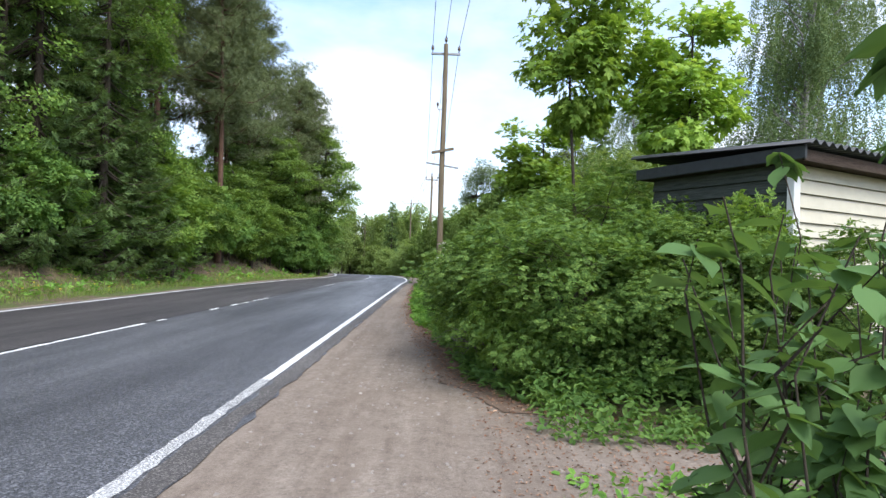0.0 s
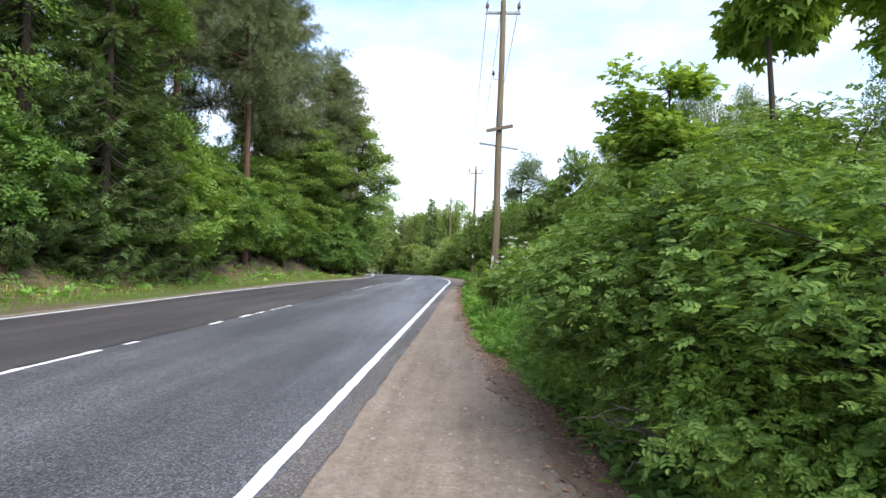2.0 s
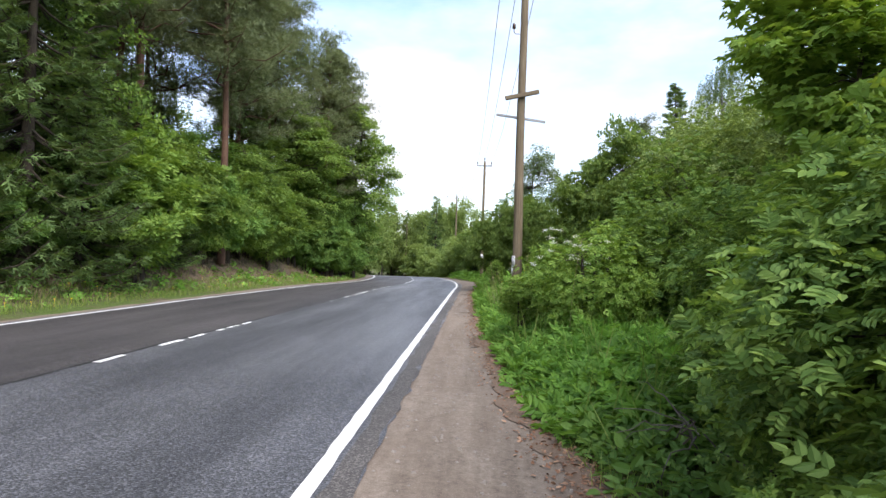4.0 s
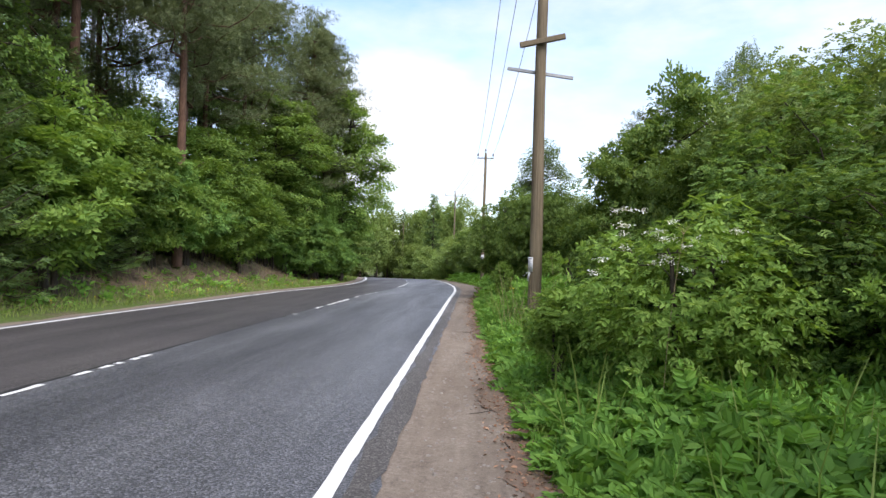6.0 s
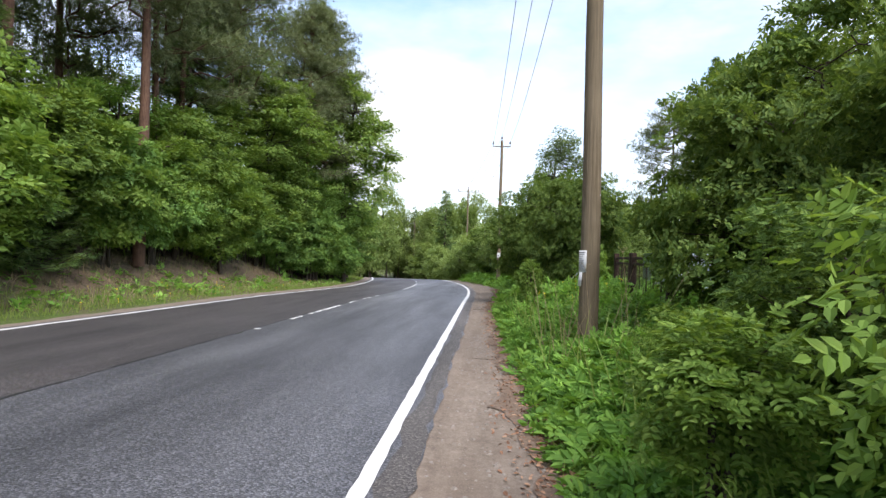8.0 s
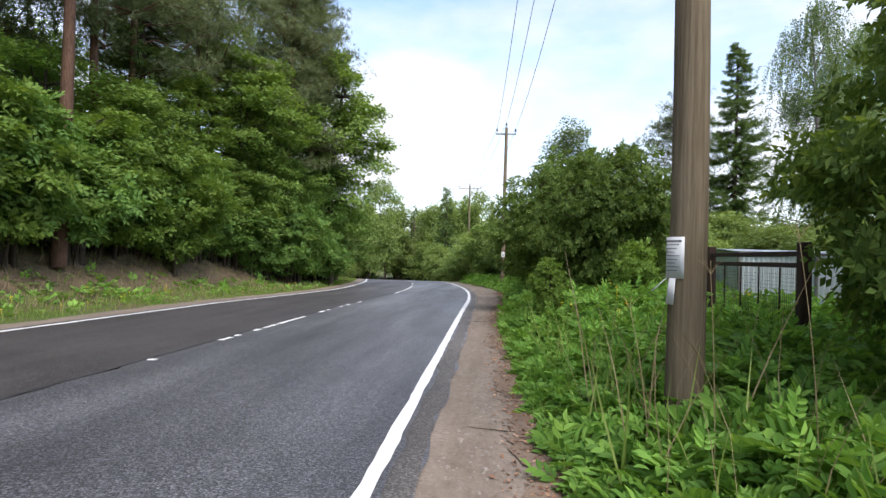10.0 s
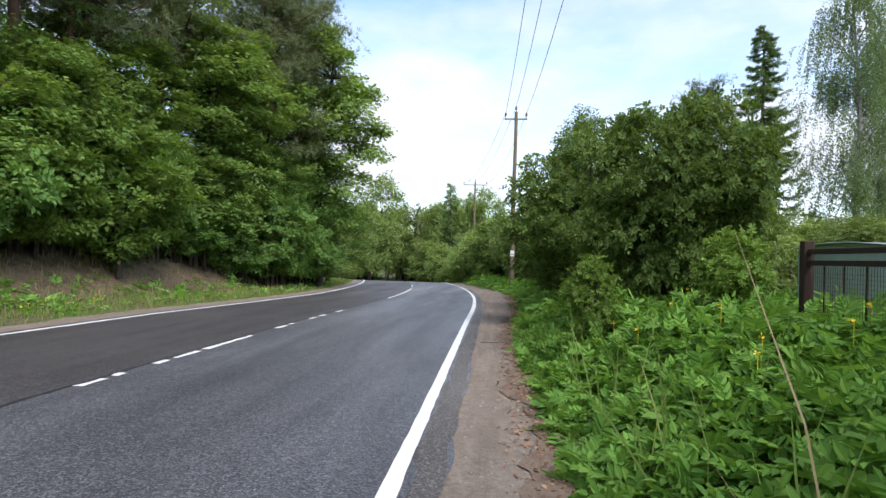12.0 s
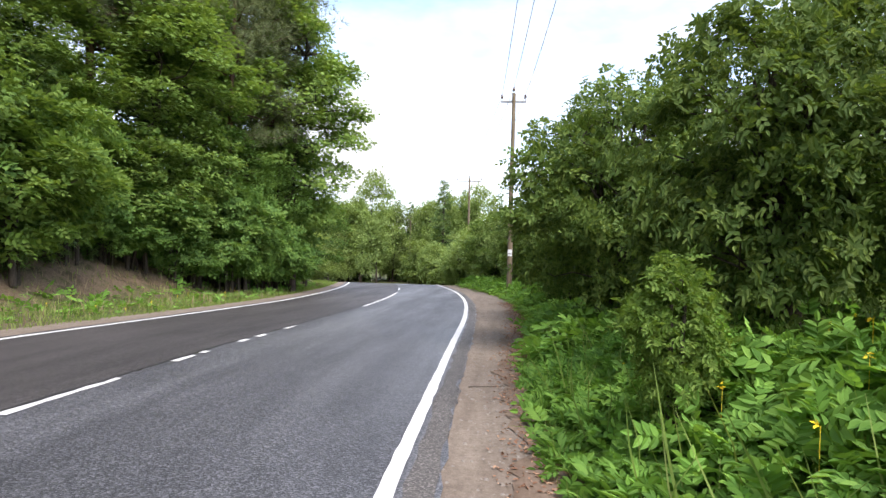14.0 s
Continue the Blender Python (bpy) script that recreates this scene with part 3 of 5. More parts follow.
def spruce_tree(name, seed, h, spread, base, label, twig=0.36, dense=1.0, tier=1.0):
    rng = np.random.default_rng(seed)
    root = thing(name, 0, 0, 0, label, "tree")
    wood = Buf()
    z = np.linspace(-0.1, h, 10)
    tube(wood, np.stack([0.03 * np.sin(z), 0.03 * np.cos(z * 0.7), z], -1), 0.013 * h * (1.02 - z / h) + 0.01, 9)
    part("trunk", wood.mesh("trunk", M_BARK, True), root)
    boughs, needles = Buf(), Buf()
    P, N, R, S = [], [], [], []
    zz = base
    while zz < h - 0.15:
        f = 1 - (zz - base) / (h - base)
        length = spread * (0.10 + 0.9 * f ** 0.75)
        for k in range(int(4 + 3 * f)):
            a = rng.uniform(0, 2 * np.pi)
            L = length * rng.uniform(0.65, 1.1)
            way = np.array([np.cos(a), np.sin(a), 0])
            t = np.linspace(0, 1, 6)
            sag = -0.30 * L * (0.5 + f)
            pts = np.array([0, 0, zz + rng.uniform(-0.15, 0.15)]) + way * (L * t)[:, None] + np.array([0, 0, 1.0]) * (sag * np.sin(t * 2.2) + 0.30 * L * t ** 3 * 0.7)[:, None]
            tube(boughs, pts, np.linspace(0.025 + 0.01 * L, 0.006, 6), 4)
            count = int(dense * (12 + 24 * L))
            s = rng.uniform(0.12, 1.0, count) ** 0.8
            q = np.stack([np.interp(s, t, pts[:, m]) for m in range(3)], -1)
            side = np.where(rng.random(count) < 0.5, 1, -1)[:, None] * np.cross(way, [0, 0, 1.0])
            w = unit(way + side * rng.uniform(0.3, 1.3, (count, 1)) + np.array([0, 0, -1]) * rng.uniform(0.0, 0.75, (count, 1)))
            P.append(q + w * 0.05)
            R.append(w)
            N.append(np.array([0, 0, 1.0]) + rng.normal(size=(count, 3)) * 0.5)
            S.append((twig * (0.55 + 0.45 * L / spread) * (1.15 - 0.5 * s)) * rng.uniform(0.7, 1.4, count))
        zz += tier * (0.30 + 0.22 * f) * h / 14
    scatter(needles, rng, TWIG, np.concatenate(P), np.concatenate(N), np.concatenate(S), np.concatenate(R))
    tagged(part("bough", boughs.mesh("bough", M_BARK, True), root), kind="stuff")
    tagged(part("needles", needles.mesh("needles", M_SPRUCE), root), kind="stuff")
    return root


def twig_shape(k, spread=0.5, wide=0.45):
    """A flat spray of needle fingers."""
    v, f, n = [], [], 0
    for m in range(k):
        s = m / k
        side = 1 if m % 2 else -1
        a = side * radians(48)
        L = 0.55 * (1 - 0.6 * s)
        c, sn = math.cos(a), math.sin(a)
        for x, y in ((-0.055, 0), (0.055, 0), (0.03, L), (-0.03, L)):
            v.append((x * c + y * sn, -x * sn + y * c + s * 0.75, 0.03 * side * y - 0.10 * s * s))
        f.append([n, n + 1, n + 2, n + 3])
        n += 4
    v += [(-0.05, 0, 0), (0.05, 0, 0), (0.025, 1, -0.14), (-0.025, 1, -0.14)]
    f.append([n, n + 1, n + 2, n + 3])
    return np.array(v, float), np.array(f)


TWIG = twig_shape(4)


def tuft_shape(k=9):
    """A pine shoot: needles fanned round a tip."""
    v, f, n = [], [], 0
    for m in range(k):
        a, b = m * 2.4, 0.5 + 0.7 * ((m * 0.37) % 1)
        w = np.array([math.sin(b) * math.cos(a), math.cos(b), math.sin(b) * math.sin(a)])
        p = unit(np.cross(w, [0.3, 0.2, 1.0])) * 0.035
        v += [tuple(-p), tuple(p), tuple(w + p * 0.4), tuple(w - p * 0.4)]
        f.append([n, n + 1, n + 2, n + 3])
        n += 4
    return np.array(v, float), np.array(f)


TUFT = tuft_shape()


def pine_tree(name, seed, h, crown_z, spread, label, trunk_r=0.15, clumps=46, per=70):
    rng = np.random.default_rng(seed)
    root = thing(name, 0, 0, 0, label, "tree")
    wood = Buf()
    z = np.linspace(-0.1, h * 0.97, 14)
    u = z / h
    tube(wood, np.stack([0.25 * np.sin(2.5 * u + seed), 0.2 * np.sin(3.1 * u), z], -1), trunk_r * (1.1 - u) + 0.015, 10)
    part("trunk", wood.mesh("trunk", M_PINEBARK, True), root)
    limbs, needles = Buf(), Buf()
    P, R = [], []
    for k in range(clumps):
        f = rng.random() ** 0.8
        zc = crown_z + f * (h - crown_z)
        a = rng.uniform(0, 2 * np.pi)
        L = spread * (0.35 + 0.75 * math.sin(math.pi * min(1, 0.25 + 0.72 * f))) * rng.uniform(0.45, 1.05)
        start = np.array([0, 0, zc - 0.25 * L])
        end = np.array([math.cos(a) * L, math.sin(a) * L, zc + rng.uniform(-0.1, 0.3) * L])
        pts = limb_points(rng, start, end, -0.05)
        tube(limbs, pts, np.linspace(0.045, 0.01, 5), 5)
        t = rng.uniform(0.35, 1.08, per)[:, None]
        c = start * (1 - t) + end * t + rng.normal(size=(per, 3)) * np.array([0.34, 0.34, 0.17]) * (0.5 + 0.25 * L)
        P.append(c)
        R.append(unit(c - (start + end) / 2 + np.array([0, 0, 0.5]) + rng.normal(size=(per, 3)) * 0.3))
    P, R = np.concatenate(P), np.concatenate(R)
    scatter(needles, rng, TUFT, P, rng.normal(size=P.shape) + np.array([0, 0, 1.0]), rng.uniform(0.16, 0.30, len(P)), R)
    tagged(part("limb", limbs.mesh("limb", M_PINEBARK, True), root), kind="stuff")
    tagged(part("needles", needles.mesh("needles", M_PINE), root), kind="stuff")
    return root


def put(src, x, y, s=1.0, rz=0.0, sz=None, label="", dz=0.0):
    """Another one of src, standing on the ground."""
    z = float(height(x, y)) + dz
    ob = copy_thing(src, pose(x, y, z, 0, 0, rz) @ Matrix.Diagonal((s, s, sz or s, 1)))
    if label:
        tagged(ob, label)
    return ob


def plant_all(kinds, rows):
    """The first of a kind is the model itself, moved into place."""
    used = set()
    for key, x, y, s, sz in rows:
        src = kinds[key]
        rz = (x * 97 + y * 61) % 360
        if key in used:
            put(src, x, y, s, rz, sz)
        else:
            used.add(key)
            FIRST.append((src, pose(x, y, float(height(x, y)), 0, 0, rz) @ Matrix.Diagonal((s, s, sz, 1))))


FIRST = []
KINDS = {
    "spruce": spruce_tree("spruce_tree", 11, 14, 3.0, 0.7, "dark green spruce with drooping boughs on the bank"),
    "spruce_b": spruce_tree("spruce_tree", 12, 9, 2.5, 0.3, "young dense spruce with boughs down to the ground", 0.38, 0.7),
    "pine": pine_tree("pine_tree", 21, 17.5, 7.5, 3.0, "tall pine with a bare reddish trunk", 0.15, 60, 110),
    "pine_b": pine_tree("pine_tree", 22, 16.5, 6.0, 2.6, "slim pine with grey red trunk and thin crown", 0.13, 64, 100),
    "maple": broad_tree("maple_tree", 31, 13, 3.5, 1.0, 150, 170, LOBED, 0.19, M_MAPLE, M_BARK, "broad-leaved maple with bright green layered crown", clump_r=(0.6, 1.1), flat=0.4),
    "alder": broad_tree("alder_tree", 32, 14, 2.7, 1.5, 110, 150, RHOMB, 0.18, M_LEAF, M_BARK, "slender leafy tree with small green leaves", clump_r=(0.5, 1.0)),
    "alder_b": broad_tree("alder_tree", 33, 11, 2.5, 0.3, 110, 150, RHOMB, 0.18, M_LEAF_DARK, M_BARK, "dark leafy tree with thin grey trunk", clump_r=(0.5, 0.95)),
    "rowan": broad_tree("young_rowan", 34, 4.2, 1.5, 0.3, 55, 44, SPRIG5R, 0.28, M_LEAF_YEL, M_BARK, "young yellow-green sapling at the forest edge", clump_r=(0.35, 0.6), flat=0.4, stems=3),
    "under": broad_tree("forest_shrub", 35, 4.0, 1.7, 0.1, 60, 28, SPRIG5R, 0.31, M_LEAF_DARK, M_BARK, "dark green undergrowth shrub below the trees", "shrub", clump_r=(0.4, 0.7), flat=0.45, stems=4),
    "far_spruce": spruce_tree("spruce_tree", 13, 13, 2.6, 0.6, "distant dark spruce in the far treeline", 0.85, 0.30),
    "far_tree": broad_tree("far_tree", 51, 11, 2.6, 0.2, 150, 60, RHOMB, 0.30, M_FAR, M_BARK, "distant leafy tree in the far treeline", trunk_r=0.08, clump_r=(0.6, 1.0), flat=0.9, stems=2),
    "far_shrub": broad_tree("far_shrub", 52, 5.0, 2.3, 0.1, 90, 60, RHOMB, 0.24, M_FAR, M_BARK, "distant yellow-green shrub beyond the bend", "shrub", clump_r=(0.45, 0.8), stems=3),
    "back_shrub": broad_tree("forest_shrub", 53, 4.0, 2.0, 0.0, 50, 60, RHOMB, 0.30, M_LEAF_DARK, M_BARK, "dark shrub deep inside the forest", "shrub", clump_r=(0.45, 0.8), stems=3),
    "birch": weeping_birch("weeping_birch", 36, 15, 3.0, 3.0, "tall weeping birch with hazy hanging foliage", 64, 26, 44, 0.09),
    "tall_spruce": spruce_tree("spruce_tree", 15, 14, 2.7, 0.2, "tall dark narrow spruce above the garden shrubs", 0.40, 1.6, 0.6),
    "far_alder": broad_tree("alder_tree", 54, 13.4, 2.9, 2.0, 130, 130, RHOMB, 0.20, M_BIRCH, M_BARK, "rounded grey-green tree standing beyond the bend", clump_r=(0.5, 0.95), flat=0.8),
    "young_maple": broad_tree("young_maple", 37, 5.4, 1.9, 0.5, 90, 90, LOBED, 0.145, M_MAPLE, M_BARK, "young maple with broad leaves leaning over the bank", clump_r=(0.4, 0.75), flat=0.5, trunk_r=0.05),
    "elder": broad_tree("elder_shrub", 41, 2.5, 1.25, 0.05, 120, 62, SPRIG7, 0.098, M_ELDER, M_BARK, "leafy elder shrub with feathered green leaves", "shrub", 0.02, (0.18, 0.36), 0.9, 7),
    "elder_b": broad_tree("elder_shrub", 42, 3.3, 1.45, 0.1, 140, 62, SPRIG7, 0.10, M_ELDER, M_BARK, "tall leafy elder shrub with thin grey stems", "shrub", 0.025, (0.2, 0.4), 0.9, 8),
    "dogwood": broad_tree("hedge_shrub", 43, 1.7, 1.0, 0.0, 80, 66, SPRIG5, 0.088, M_LEAF_YEL, M_BARK, "low bright green shrub beside the path", "shrub", 0.014, (0.22, 0.42), 0.6, 6),
    "sapling": broad_tree("maple_sapling", 46, 5.7, 0.95, 2.5, 44, 90, LOBED, 0.185, M_SAPLING, M_BARK, "slim maple sapling with large bright lobed leaves", "tree", 0.03, (0.3, 0.5), 0.6),
    "cherry_b": broad_tree("bird_cherry", 49, 4.7, 2.15, 0.2, 130, 60, SPRIG5R, 0.20, M_CHERRY, M_BARK, "round dark green bird cherry bush by the road", "shrub", 0.05, (0.4, 0.65), 0.5, 7),
    "sucker": broad_tree("shrub_shoot", 48, 1.4, 0.34, 0.35, 34, 50, SPRIG5, 0.075, M_LEAF_YEL, M_BARK, "small light green shrub growing out of the herbs", "shrub", 0.01, (0.12, 0.22), 0.8, 4),
    "willow": broad_tree("willow_shrub", 44, 5.5, 2.0, 0.4, 110, 74, SPRIG5R, 0.15, M_WILLOW, M_BARK, "tall willow shrub with narrow green leaves", "shrub", 0.05, (0.4, 0.75), 0.9, 5),
    "cherry": broad_tree("bird_cherry", 45, 4.7, 2.15, 0.25, 170, 62, SPRIG5, 0.175, M_CHERRY, M_BARK, "large round dark green bird cherry bush", "shrub", 0.05, (0.4, 0.65), 0.5, 7),
}

rng = np.random.default_rng(7)
rows = [
    ("pine", -11.9, 30.5, 1.0, 1.0), ("pine_b", -12.9, 33.4, 1.0, 1.0), ("pine", -14.5, 37.5, 1.0, 0.95), ("pine_b", -11.2, 44.0, 0.9, 0.86), ("pine_b", -13.4, 35.6, 1.0, 0.95),
    ("pine", -16.0, 22.0, 1.1, 1.1), ("pine_b", -13.0, 39.5, 1.0, 1.0), ("pine", -12.6, 47.6, 0.9, 0.95), ("pine_b", -15.8, 29.0, 1.1, 1.1), ("pine", -15.0, 41.5, 1.0, 1.0), ("pine_b", -17.0, 34.0, 1.1, 1.1),
    ("maple", -9.9, 47.4, 0.95, 0.98), ("maple", -12.2, 41.2, 0.8, 0.75), ("spruce", -13.8, 24.2, 0.9, 1.0), ("maple", -13.4, 37.0, 0.65, 0.55),
    ("spruce", -12.9, 18.2, 1.0, 1.1), ("spruce", -13.2, 12.0, 1.0, 1.1), ("spruce_b", -12.9, 21.6, 1.0, 0.95), ("spruce_b", -13.2, 26.2, 0.85, 0.75), ("spruce", -16.5, 15.0, 1.1, 1.3),
    ("spruce", -17.5, 30.5, 1.0, 1.1), ("spruce", -13.6, 6.5, 1.0, 1.1), ("spruce", -16.5, 25.5, 1.0, 1.2), ("spruce_b", -13.6, 38.6, 0.7, 0.6), ("spruce_b", -12.6, 28.2, 0.6, 0.5),
    ("spruce", -14.6, 20.4, 0.9, 1.0), ("spruce", -13.0, 14.8, 0.8, 0.8), ("alder_b", -12.6, 43.2, 0.9, 0.85), ("alder_b", -13.6, 32.2, 0.65, 0.5), ("alder_b", -13.6, 29.6, 0.55, 0.45),
    ("alder", -16.0, 11.0, 1.1, 1.15), ("alder", -18.0, 18.5, 1.1, 1.2), ("alder_b", -11.4, 49.0, 0.85, 0.75), ("birch", -20.0, 23.0, 1.0, 1.2), ("birch", -20.0, 37.0, 1.0, 1.2),
    ("alder_b", -13.4, 36.2, 0.65, 0.5), ("alder_b", -12.4, 46.8, 0.75, 0.7), ("spruce_b", -12.9, 23.8, 0.8, 0.75), ("alder", -14.8, 45.6, 0.9, 0.95), ("alder_b", -10.9, 52.0, 0.8, 0.6), ("spruce", -13.2, 9.4, 0.85, 0.9),
    ("under", -11.9, 29.2, 0.8, 0.95), ("under", -11.9, 31.2, 0.75, 0.9), ("rowan", -12.0, 33.0, 0.8, 0.9), ("rowan", -12.3, 25.0, 0.9, 1.1), ("rowan", -11.9, 28.3, 0.95, 1.05), ("alder_b", -10.4, 46.8, 0.62, 0.6), ("alder_b", -10.6, 44.4, 0.55, 0.5), ("under", -10.7, 43.6, 0.8, 0.9), ("under", -10.5, 46.2, 0.8, 0.95), ("under", -10.8, 48.6, 0.8, 0.9), ("rowan", -10.9, 45.0, 0.8, 0.9), ("alder_b", -11.6, 44.8, 0.7, 0.55),
]
for y in np.arange(5, 51, 1.0):
    back = 0.0 if y < 38 else min(1.6, (y - 38) * 0.3)
    kind = ("under", "spruce_b", "rowan", "spruce_b", "under")[int(rng.integers(5))] if y < 29 else ("under", "under", "rowan", "under")[int(rng.integers(4))]
    small = 0.62 if kind == "spruce_b" else 1.0
    rows.append((kind, -12.75 - 0.35 * float(wob(1.0, y)) + 0.5 * rng.random() + back, y, rng.uniform(0.6, 0.9), small * rng.uniform(0.55, 0.95)))
for y in np.arange(4, 50, 7.5):
    rows.append((("far_tree", "far_tree", "far_spruce")[int(rng.integers(3))], -23 + rng.uniform(-2, 1.5), y + rng.random(), rng.uniform(1.0, 1.2), rng.uniform(0.9, 1.2)))
for y in np.arange(2, 56, 2.4):
    rows.append(("back_shrub", -18.5 + rng.uniform(-1.5, 1.5), y, rng.uniform(0.8, 1.1), rng.uniform(0.6, 0.95)))
    rows.append(("back_shrub", -24 + rng.uniform(-1.5, 1.5), y + 1, rng.uniform(1.0, 1.3), rng.uniform(0.8, 1.1)))
# young trees that lean out over the bank, with low growth round their feet
for k, (x, y, s, sz) in enumerate(((-11.3, 23.6, 1.1, 1.0), (-12.1, 27.0, 0.85, 0.8), (-12.0, 29.4, 0.65, 0.7), (-11.8, 31.4, 0.8, 0.75), (-12.2, 33.4, 0.9, 1.0), (-11.6, 35.2, 1.1, 0.95),
                                   (-12.1, 37.2, 0.8, 1.05), (-12.0, 39.6, 0.95, 0.8), (-11.5, 41.6, 0.8, 1.0), (-11.3, 43.4, 0.95, 0.75), (-11.0, 45.4, 0.75, 0.9), (-12.1, 25.4, 0.9, 0.75))):
    rows.append((("rowan", "young_maple", "young_maple", "young_maple", "young_maple", "rowan")[k % 6], x, y, s, sz))
for y in np.arange(20.0, 48.0, 0.9):
    rows.append((("under", "rowan", "under")[int(rng.integers(3))], -12.5 + 0.4 * float(wob(2.0, y)) + (1.0 if y > 42 else 0.0), y, rng.uniform(0.4, 0.7), rng.uniform(0.3, 0.5)))
rows += [("spruce", -12.0, 20.4, 0.95, 0.9), ("spruce_b", -11.6, 21.8, 0.8, 0.6), ("pine_b", -10.9, 46.6, 0.9, 0.93), ("spruce", -13.4, 36.0, 0.9, 0.95), ("spruce", -12.4, 43.6, 0.75, 0.8), ("far_alder", 4.2, 64.5, 1.0, 1.0), ("pine", -14.2, 28.0, 1.1, 1.05), ("alder", -12.9, 22.8, 0.8, 0.98), ("alder", -13.2, 17.0, 0.8, 0.95)]
rows += [("far_tree", -20.0, 104.0, 1.1, 1.05), ("far_tree", -23.5, 108.0, 1.1, 1.1), ("far_tree", -17.0, 112.0, 1.1, 1.1), ("far_tree", -12.5, 114.0, 1.1, 1.12), ("far_tree", -9.0, 112.5, 1.1, 1.1), ("far_tree", -26.5, 112.0, 1.1, 1.15),
         ("far_spruce", -5.8, 104.0, 0.9, 1.04), ("far_spruce", -14.8, 113.0, 0.8, 0.98), ("birch", 12.9, 19.6, 0.75, 0.8), ("far_tree", -19.0, 118.0, 1.0, 1.12), ("far_tree", -6.0, 114.0, 1.1, 1.1)]
